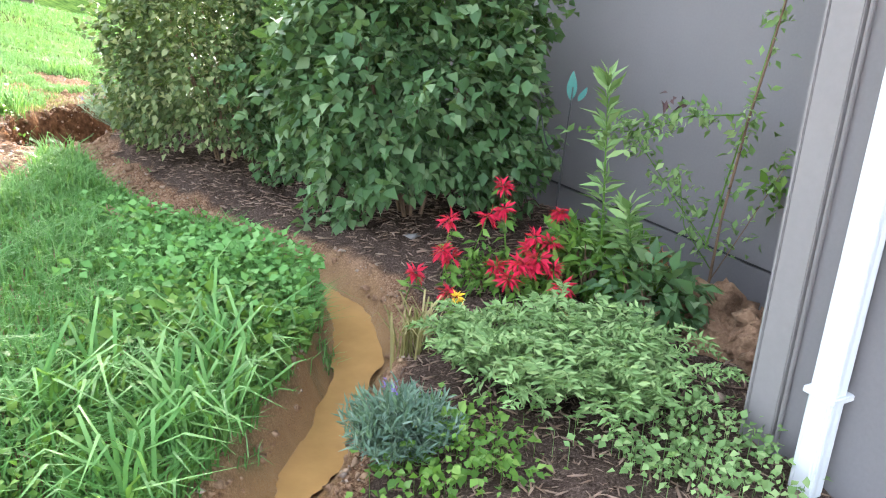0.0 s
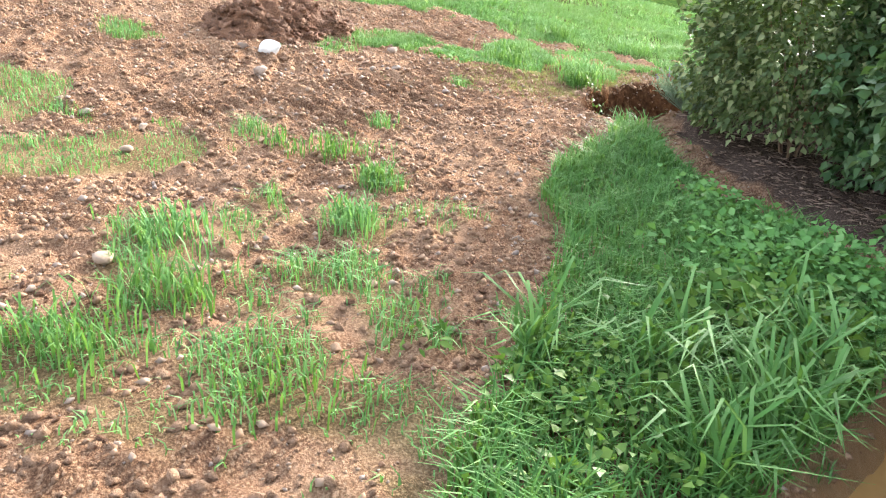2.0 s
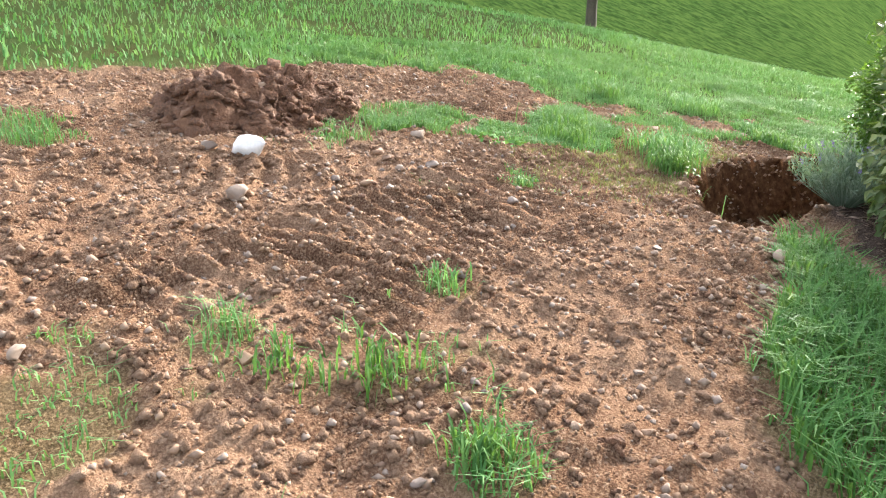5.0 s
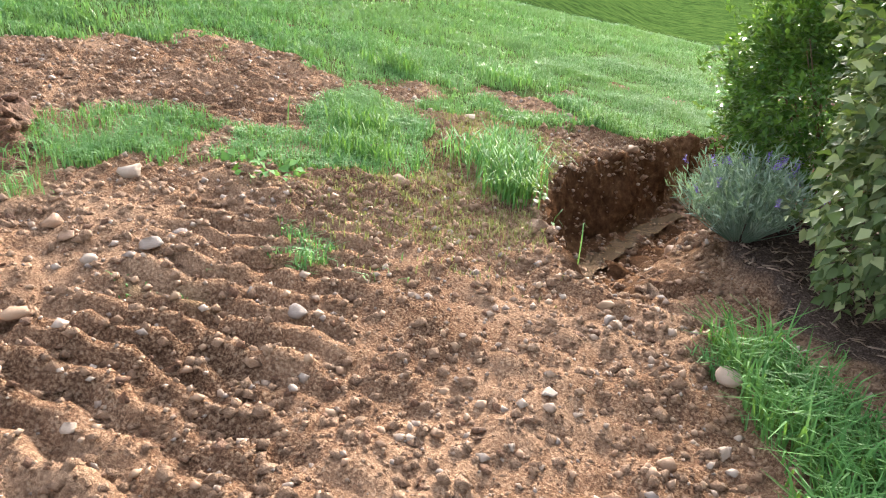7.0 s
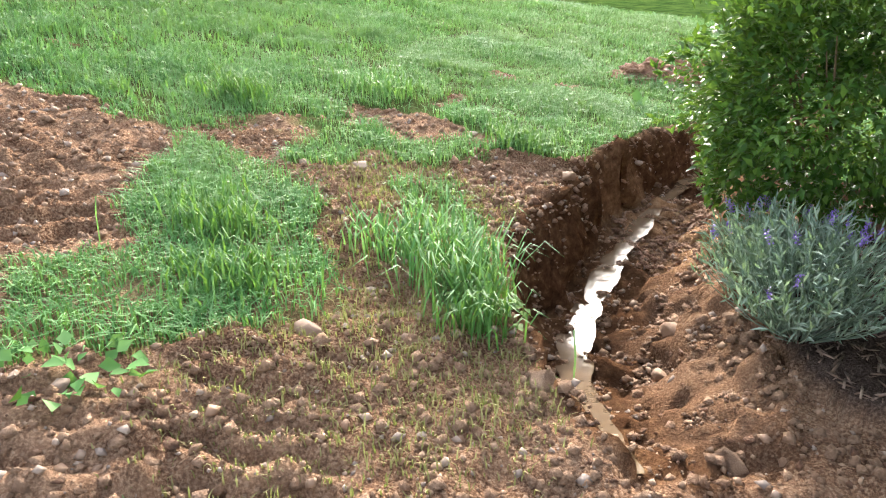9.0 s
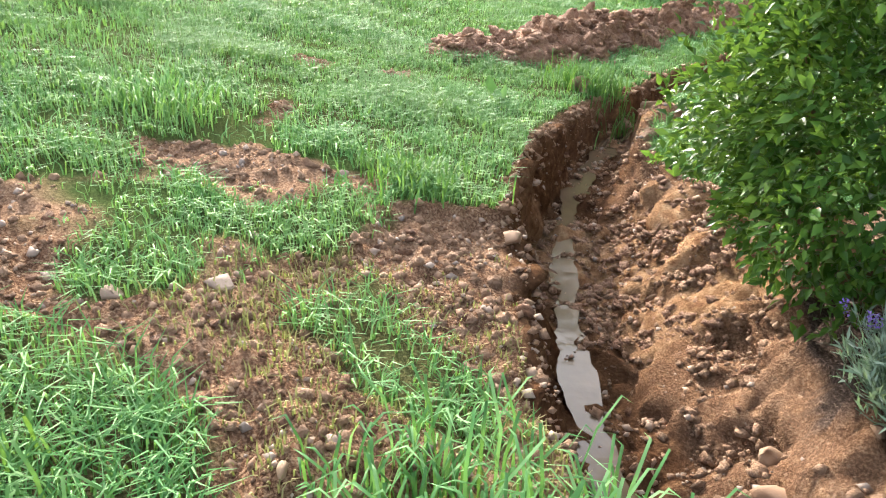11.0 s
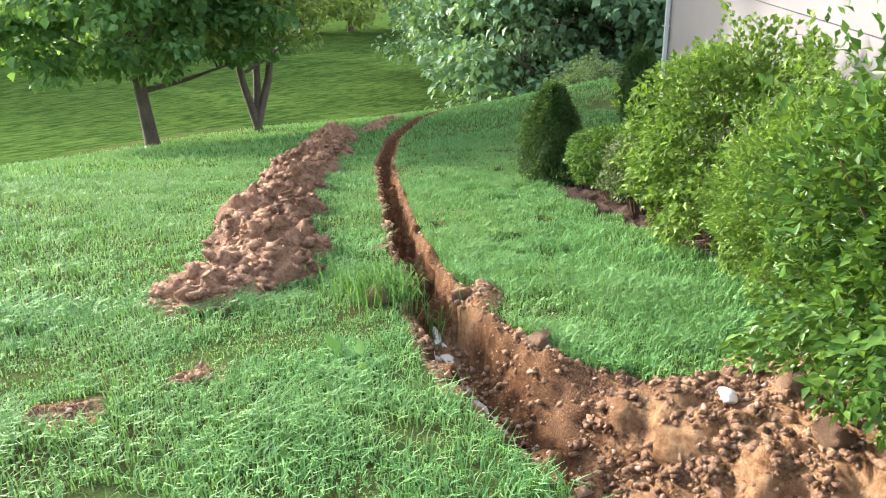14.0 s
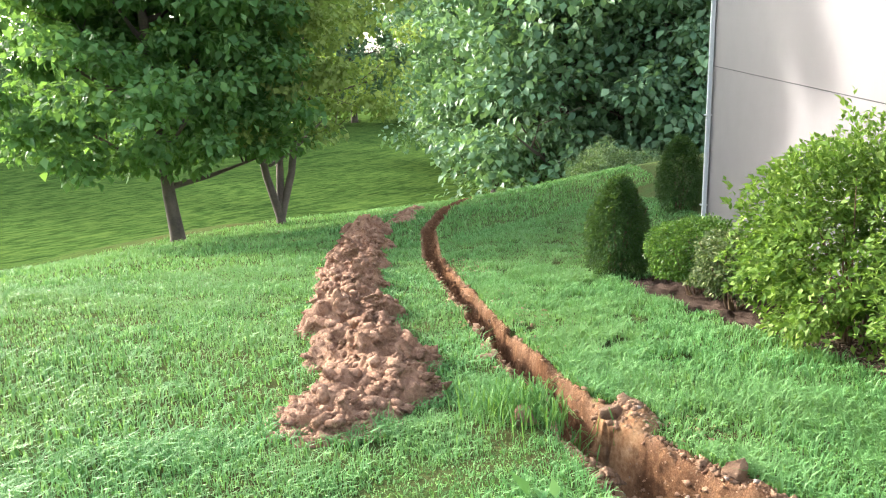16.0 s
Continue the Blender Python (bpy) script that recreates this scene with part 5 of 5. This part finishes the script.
for k, (x, y, n, reach, h) in enumerate(((-5.85, 7.75, 110, 0.3, 0.3), (-5.65, 7.45, 70, 0.2, 0.22), (-4.9, 13.05, 240, 0.45, 0.24), (-4.55, 4.38, 16, 0.12, 0.12), (-4.0, 3.7, 34, 0.22, 0.14), (-4.15, 3.4, 30, 0.2, 0.12),
                                         (-6.2, 7.9, 90, 0.3, 0.2), (-6.6, 7.2, 90, 0.3, 0.18), (-7.0, 7.6, 90, 0.3, 0.2), (-7.6, 10.4, 120, 0.4, 0.2), (-6.3, 10.0, 90, 0.3, 0.16), (-3.4, 3.72, 50, 0.14, 0.14), (-2.85, 3.26, 60, 0.2, 0.16),
                                         (-2.4, 2.15, 70, 0.28, 0.15), (-2.1, 1.7, 80, 0.32, 0.16), (-2.95, 2.3, 80, 0.3, 0.14), (-1.55, 2.3, 50, 0.36, 0.12), (-8.2, 9.4, 90, 0.3, 0.22))):
    tuft("grass_tuft", x, y, n, reach, h, 0.006, L_LUSH if k % 3 else L_TURF, "bright green tuft of coarse grass", 400 + k, group="tufts")


def leafy(name, x, y, n, reach, h, leaf, mat, label, seed, width=0.8, category="weed", flat=0.2, mask=None):
    """A low patch of leaves on short stalks, lying to the ground's shape."""
    r = np.random.default_rng(seed)
    ob = thing(name, (x, y, 0), label, category)
    a, q = r.uniform(0, 6.28, n), np.sqrt(r.random(n)) * reach * (1 + 0.3 * r.normal(size=n))
    px, py = q * np.cos(a), q * np.sin(a)
    if mask is not None:
        ok = mask(px + x, py + y)
        px, py, a = px[ok], py[ok], a[ok]
    n = len(px)
    z = ground(px + x, py + y) + h * r.uniform(0.35, 1.0, n)
    out = np.stack([np.cos(a), np.sin(a), np.full(n, flat)], 1)
    v, f = leaves(np.stack([px, py, z], 1), out, leaf, r, width, 0.05, 0.15, 0.6)
    part("leaves", raw("leaves", v, f, mat), ob, kind="stuff")
    st = [[(px[k], py[k], z[k] - h, 0.0016), (px[k], py[k], z[k], 0.001)] for k in range(0, n, 6)]
    v, f = tubes(st, 3)
    part("stem_tuft", raw("stem_tuft", v, f, mat), ob, kind="stuff")
    return ob


L_CLOVER = leaf_material("strawberry_leaf", (0.05, 0.14, 0.035), (0.11, 0.26, 0.07), (0.2, 0.36, 0.13), rough=0.75)
on_strip = lambda px, py: inside(px, py, ISLAND)
leafy("wild_strawberry", *yard(-0.72, 3.7), 2210, 0.60, 0.19, 0.054, L_CLOVER, "pale round-leaved ground cover on the grass strip", 501, mask=on_strip, category="ground cover")
leafy("wild_strawberry", *yard(-1.25, 4.45), 1170, 0.54, 0.17, 0.054, L_CLOVER, "pale round-leaved ground cover on the grass strip", 502, mask=on_strip, category="ground cover")
leafy("ground_cover", *yard(-0.5, 3.1), 1170, 0.50, 0.18, 0.060, L_HERB, "bright green leafy weeds over the ditch edge", 503, mask=on_strip, category="ground cover")
leafy("ground_cover", *yard(-0.7, 2.2), 1100, 0.60, 0.12, 0.045, L_HERB, "dark leafy weeds among long grass", 504, mask=on_strip, category="ground cover")
leafy("clover_patch", *yard(0.48, 2.62), 546, 0.29, 0.13, 0.038, L_HERB, "bright green clover at the edge of the bed", 505, category="clover")
leafy("clover_patch", *yard(1.22, 2.86), 806, 0.36, 0.15, 0.036, L_FERN, "grey-green low herb by the house corner", 506, category="clover")
leafy("plantain", -5.85, 11.95, 14, 0.1, 0.06, 0.17, L_CLOVER, "broad-leaved weed in the lawn", 507, width=0.5)
leafy("weed", -5.6, 7.6, 60, 0.18, 0.12, 0.06, L_HERB, "small broad-leaved weed at the trench edge", 508)
leafy("weed", -4.5, 8.8, 40, 0.12, 0.06, 0.04, L_HERB, "small weed on the bare bank", 509)
leafy("weed", -1.7, 2.95, 24, 0.14, 0.05, 0.07, L_HERB, "flat weed in the bare earth", 510, width=0.4)
leafy("plantain", -6.62, 6.42, 40, 0.18, 0.05, 0.06, L_CLOVER, "pale low weed beside a stone", 511)


def lavender(x, y, rad, h, seed, mat, label, spikes=16):
    r = np.random.default_rng(seed)
    ob = thing("lavender", (x, y, zat(x, y)), label, "lavender")
    n = 210
    paths, pts, out = [], [], []
    for _ in range(n):
        a, q = r.uniform(0, 6.28), math.sqrt(r.random())
        ex, ey, ez = rad * q * math.cos(a), rad * q * math.sin(a), h * (1.05 - 0.5 * q * q) * r.uniform(0.75, 1.1)
        paths.append([(0.2 * ex, 0.2 * ey, 0, 0.003), (0.7 * ex, 0.7 * ey, 0.55 * ez, 0.002), (ex, ey, ez, 0.001)])
        t = r.uniform(0.3, 1.0, 16)[:, None]
        p = np.array([[0.2 * ex, 0.2 * ey, 0]]) * (1 - t) + np.array([[ex, ey, ez]]) * t
        pts.append(p)
        out.append(np.tile([math.cos(a) * 0.5, math.sin(a) * 0.5, 0.7], (16, 1)))
    v, f = tubes(paths, 3)
    part("stem_tuft", raw("stem_tuft", v, f, L_SAGE), ob, kind="stuff")
    v, f = leaves(np.concatenate(pts), np.concatenate(out), 0.055, r, 0.16, -0.2, 0.2, 0.5)
    part("leaves", raw("leaves", v, f, mat), ob, kind="stuff")
    for k in range(spikes):
        a, q = r.uniform(0, 6.28), r.uniform(0.3, 1.0)
        bx, by, bz = rad * q * math.cos(a), rad * q * math.sin(a), h * (1.0 - 0.35 * q)
        t = np.linspace(0, 1, 26)[:, None]
        p = np.array([[bx, by, bz]]) + t * np.array([[0.02 * math.cos(a), 0.02 * math.sin(a), 0.05]]) + 0.005 * r.normal(size=(26, 3))
        v, f = leaves(p, np.tile([0, 0, 0.5], (26, 1)), 0.012, r, 0.6, 0, 0.2, 1.0)
        part("flower_spike", raw("flower_spike", v, f, M_VIOLET), ob, "small violet flower spike")
    return ob


M_VIOLET = plain("violet_petal", (0.16, 0.1, 0.32), 0.6)
L_BLUE = leaf_material("blue_leaf", (0.06, 0.11, 0.085), (0.11, 0.18, 0.14), (0.2, 0.27, 0.22), rough=0.65)
lavender(-4.5, 8.0, 0.44, 0.48, 521, L_SAGE, "grey-green lavender clump on the mulch bank")
lavender(-4.62, 8.5, 0.34, 0.4, 522, L_SAGE, "grey-green lavender clump beside the bush")
lavender(*yard(0.3, 2.66), 0.24, 0.22, 523, L_BLUE, "blue-green catmint cushion beside the ditch", 2)


# ---- the flower bed ----
def fern_clump(x, y, n, reach, h, seed, label):
    r = np.random.default_rng(seed)
    x, y = yard(x, y)
    ob = thing("yarrow_clump", (x, y, zat(x, y)), label, "yarrow", size=1.2)
    pts, out, ribs = [], [], []
    for _ in range(n):
        a, q = r.uniform(0, 6.28), r.uniform(0.45, 1.1)
        bx, by = 0.4 * reach * r.normal() * 0.6, 0.4 * reach * r.normal() * 0.6
        L, H = reach * q, h * r.uniform(0.7, 1.15)
        t = np.linspace(0.12, 1, 26)
        cx, cy = bx + L * 0.75 * t * math.cos(a), by + L * 0.75 * t * math.sin(a)
        cz = H * np.sin(t * 2.1) * 1.05
        ribs.append([(cx[k], cy[k], cz[k], 0.002) for k in range(0, 26, 4)])
        for side in (-1, 1):
            pts.append(np.stack([cx, cy, cz], 1))
            out.append(np.stack([-math.sin(a) * side + 0.5 * math.cos(a) + 0 * t, math.cos(a) * side + 0.5 * math.sin(a) + 0 * t, 0.15 + 0 * t], 1))
    v, f = tubes(ribs, 3)
    part("stem_tuft", raw("stem_tuft", v, f, L_FERN), ob, kind="stuff")
    v, f = leaves(np.concatenate(pts), np.concatenate(out), 0.042, r, 0.3, 0.0, 0.2, 0.3)
    part("fronds", raw("fronds", v, f, L_FERN), ob, kind="stuff")
    return ob


fern_clump(0.74, 3.2, 150, 0.42, 0.24, 531, "feathery green yarrow clump in the flower bed")
fern_clump(1.02, 3.2, 90, 0.36, 0.22, 532, "feathery green yarrow clump in the flower bed")
fern_clump(0.47, 3.3, 60, 0.28, 0.18, 533, "feathery green yarrow clump near the ditch")
bush("bee_balm_leaves", *yard(0.88, 4.15), 0.4, 0.36, 0.46, 0.10, 420, L_HERB, "leafy clump of bee balm in the flower bed", "bee balm", 541, width=0.45, droop=0.25, z0=0.02, depth=0.6)
bush("bee_balm_leaves", *yard(0.42, 4.05), 0.26, 0.24, 0.2, 0.07, 160, L_HERB, "low leafy clump of bee balm", "bee balm", 542, width=0.4, droop=0.25, z0=0.02, depth=0.7)
bush("dark_perennial", *yard(1.15, 3.85), 0.26, 0.24, 0.42, 0.12, 150, L_VIB, "dark broad-leaved perennial in the flower bed", "perennial", 543, width=0.5, droop=0.4, z0=0.02, depth=0.7)


def petal_material(name, c0, c1):
    return leaf_material(name, c0, c1, tuple(min(1, 1.2 * c) for c in c1), rough=0.6, translucence=0.2)


M_PETAL = petal_material("red_petal", (0.3, 0.004, 0.03), (0.5, 0.01, 0.05))
M_SALMON = petal_material("faded_petal", (0.42, 0.16, 0.09), (0.5, 0.22, 0.13))
M_YELLOW = petal_material("yellow_petal", (0.75, 0.42, 0.02), (0.8, 0.5, 0.05))
M_PEACH = petal_material("peach_petal", (0.72, 0.5, 0.2), (0.78, 0.6, 0.3))


def flower(x, y, z, size, mat, label, seed, name="bee_balm"):
    r = np.random.default_rng(seed)
    x, y = yard(x, y)
    ob = thing(name, (x, y, zat(x, y)), label, "flower", "flowers of the bed", size=1.2)
    h = max(z - 0.04, 0.06)
    lx, ly = 0.06 * r.normal(), 0.06 * r.normal()
    v, f = tubes([[(lx, ly, 0, 0.003), (lx * 0.5, ly * 0.5, h * 0.5, 0.0028), (0, 0, h, 0.0025)]], 5)
    part("stem", raw("stem", v, f, L_HERB), ob)
    n = 42
    a, e = r.uniform(0, 6.28, n), r.uniform(-0.7, 1.0, n)
    d = np.stack([np.cos(a) * np.cos(e), np.sin(a) * np.cos(e), np.sin(e)], 1)
    v, f = leaves(np.array([[0, 0, h]]) + d * size * 0.12, d, size * 0.55, r, 0.28, 0.35, 0.3, 0.25)
    part("petals", raw("petals", v, f, mat), ob, "ragged petals")
    t = r.uniform(0.3, 0.95, 10)[:, None]
    p = np.array([[lx, ly, 0]]) * (1 - t) + np.array([[0, 0, h]]) * t
    d = r.normal(size=(10, 3)) * np.array([1, 1, 0.2])
    v, f = leaves(p, d, 0.07, r, 0.38, 0.2, 0.2, 0.1)
    part("leaves", raw("leaves", v, f, L_HERB), ob)
    return ob


for k, (x, y, z) in enumerate(((0.21, 3.96, 0.31), (0.2, 3.86, 0.22), (0.24, 3.86, 0.19), (0.07, 3.88, 0.15), (0.37, 4.09, 0.29), (0.44, 4.15, 0.31), (0.42, 4.25, 0.4), (0.61, 4.02, 0.28), (0.68, 4.02, 0.24), (0.59, 4.02, 0.22),
                               (0.59, 3.72, 0.21), (0.53, 3.66, 0.16), (0.71, 3.83, 0.19), (0.46, 3.75, 0.19), (0.76, 3.73, 0.14), (0.27, 3.62, 0.12), (1.05, 4.03, 0.2), (0.71, 4.13, 0.36), (0.64, 3.74, 0.24), (0.56, 3.7, 0.21))):
    flower(x, y, z + 0.07, 0.095 if k not in (10, 18) else 0.12, M_PETAL, "ragged crimson bee balm flower on a leafy stem", 600 + k)
for k, (x, y, z) in enumerate(((1.25, 3.91, 0.12), (1.17, 4.02, 0.31))):
    flower(x, y, z, 0.12, M_SALMON, "faded salmon flower head", 630 + k)
flower(0.32, 3.57, 0.19, 0.06, M_YELLOW, "small orange-yellow marigold beside the ditch", 640, "marigold")
for k, (x, y, z) in enumerate(((0.67, 3.42, 0.24), (0.79, 3.43, 0.28), (0.72, 3.43, 0.22))):
    flower(x, y, z, 0.07, M_PEACH, "flat peach-coloured yarrow flower head", 650 + k, "yarrow_flower")


def spike_plant(x, y, h, seed):
    r = np.random.default_rng(seed)
    x, y = yard(x, y)
    ob = thing("phlox", (x, y, zat(x, y)), "tall upright leafy stem, bright green at the tip", "perennial", size=1.2)
    v, f = tubes([[(0, 0, 0, 0.006), (-0.03, 0, h * 0.5, 0.005), (-0.07, 0, h, 0.002)]], 6)
    part("stem", raw("stem", v, f, L_HERB), ob)
    n = 130
    t = r.uniform(0.15, 1.0, n)
    a = np.arange(n) * 2.4
    p = np.stack([-0.07 * t, 0 * t, h * t], 1)
    d = np.stack([np.cos(a), np.sin(a), 0.4 + 0.9 * t**4], 1)
    v, f = leaves(p, d, 0.11, r, 0.26, 0.1, 0.2, 0.15)
    part("leaves", raw("leaves", v, f, L_FERN), ob)
    return ob


spike_plant(0.93, 4.03, 1.05, 661)
spike_plant(1.08, 3.95, 0.55, 662)


def rose():
    x, y = yard(1.45, 4.25)
    ob = thing("climbing_rose", (x, y, zat(x, y)), "thin climbing rose with a bare brown cane", "rose", size=1.2)
    r = np.random.default_rng(671)
    canes = [("cane", [(0, 0, 0), (0.01, 0, 0.45), (0.05, 0.0, 0.92), (0.09, 0.0, 1.22), (0.15, 0.0, 1.75)], 0.008, M_TWIG, 26),
             ("green_cane", [(-0.04, 0, 0.3), (0.0, 0.02, 0.6), (0.05, 0.02, 0.95), (0.12, 0.02, 1.5)], 0.005, L_HERB, 20),
             ("side_shoot", [(0.02, 0, 0.95), (-0.2, 0.03, 0.92), (-0.42, 0.05, 0.82), (-0.7, 0.06, 0.8)], 0.004, L_HERB, 44),
             ("side_shoot", [(-0.02, 0, 0.3), (-0.24, 0.03, 0.55), (-0.42, 0.05, 0.78), (-0.5, 0.05, 0.86)], 0.003, L_HERB, 26),
             ("side_shoot", [(0.0, 0, 0.2), (-0.15, -0.02, 0.4), (-0.22, -0.03, 0.7)], 0.003, L_HERB, 20),
             ("side_shoot", [(0.0, 0.02, 0.12), (0.12, 0.05, 0.4), (0.25, 0.08, 0.72)], 0.003, M_TWIG, 14)]
    for name, pts, rad, mat, n in canes:
        pts = np.array(pts)
        v, f = tubes([[(*p, rad * (1 - 0.5 * k / len(pts))) for k, p in enumerate(pts)]], 6)
        cane = part(name, raw(name, v, f, mat), ob)
        t = r.uniform(0.15, 1, n) * (len(pts) - 1)
        q = np.stack([np.interp(t, range(len(pts)), pts[:, c]) for c in range(3)], 1)
        q = np.repeat(q, 4, 0) + 0.035 * r.normal(size=(4 * n, 3))
        v, f = leaves(q, r.normal(size=(4 * n, 3)), 0.05, r, 0.5, 0.2, 0.25, 0.3)
        part("leaves", raw("leaves", v, f, L_FERN), cane)
    q = np.array([[0.24, 0.08, 0.66]]) + 0.09 * r.normal(size=(46, 3)) * np.array([0.7, 0.5, 1.2])
    v, f = leaves(q, r.normal(size=(46, 3)), 0.075, r, 0.55, 0.3, 0.25, 0.3)
    part("leaf_spray", raw("leaf_spray", v, f, L_HERB), ob, kind="stuff")
    q = np.array([[-0.3, 0.04, 0.98]]) + 0.03 * r.normal(size=(10, 3))
    v, f = leaves(q, r.normal(size=(10, 3)), 0.06, r, 0.4, 0.5, 0.3, 0.3)
    part("withered_leaves", raw("withered_leaves", v, f, M_WITHER), ob, "withered purple-brown leaves")


M_WITHER = plain("withered", (0.07, 0.035, 0.035), 0.8)
rose()


def stake():
    x, y = yard(0.66, 4.6)
    ob = thing("garden_stake", (x, y, zat(x, y)), "thin dark metal stake with a hook and a green leaf finial", "garden stake", size=1.2)
    z0 = 0.05
    v, f = tubes([[(0, 0, -0.1, 0.005), (0.02, 0.02, 0.45, 0.005), (0.04, 0.03, 1.0 - z0, 0.004)]], 8)
    part("rod", raw("rod", v, f, M_IRON), ob)
    hook = [(0.03, 0.02, 0.72 - z0), (0.0, 0.02, 0.665 - z0), (-0.03, 0.02, 0.65 - z0), (-0.07, 0.02, 0.70 - z0), (-0.095, 0.02, 0.78 - z0), (-0.11, 0.02, 0.845 - z0), (-0.125, 0.02, 0.835 - z0), (-0.13, 0.02, 0.76 - z0)]
    v, f = tubes([[(*p, 0.004) for p in hook]], 8)
    part("hook", raw("hook", v, f, M_IRON), ob, "curved steel hook")
    for name, cx, cz, w, h, lean in (("leaf_finial", 0.035, 0.93 - z0, 0.026, 0.15, 0.0), ("small_leaf", 0.075, 0.93 - z0, 0.016, 0.075, 0.5)):
        bm = bmesh.new()
        t = np.linspace(0, 1, 9)
        prof = np.sin(t * math.pi) ** 0.8 * (1.25 - 0.6 * t) * w
        rows = []
        for k in range(9):
            z = cz + h * t[k]
            x = cx + lean * h * t[k]
            rows.append([bm.verts.new((x - prof[k] - 0.001, 0.03 + dy, z)) for dy in (-0.002, 0.002)] + [bm.verts.new((x + prof[k] + 0.001, 0.03 + dy, z)) for dy in (0.002, -0.002)])
        for k in range(8):
            for c in range(4):
                bm.faces.new((rows[k][c], rows[k][(c + 1) % 4], rows[k + 1][(c + 1) % 4], rows[k + 1][c]))
        bm.faces.new(rows[0])
        bm.faces.new(rows[-1][::-1])
        bmesh.ops.recalc_face_normals(bm, faces=bm.faces)
        part(name, bm_mesh(name, bm, M_TEAL), ob, "teal green metal leaf")


M_IRON = plain("dark_iron", (0.05, 0.05, 0.055), 0.4, 0.8)
M_TEAL = plain("teal_enamel", (0.02, 0.13, 0.12), 0.35, 0.2)
stake()
tuft("iris_leaves", *yard(0.16, 3.45), 26, 0.14, 0.3, 0.008, L_DRY, "yellowing strap leaves at the ditch edge", 701, "strap leaves")
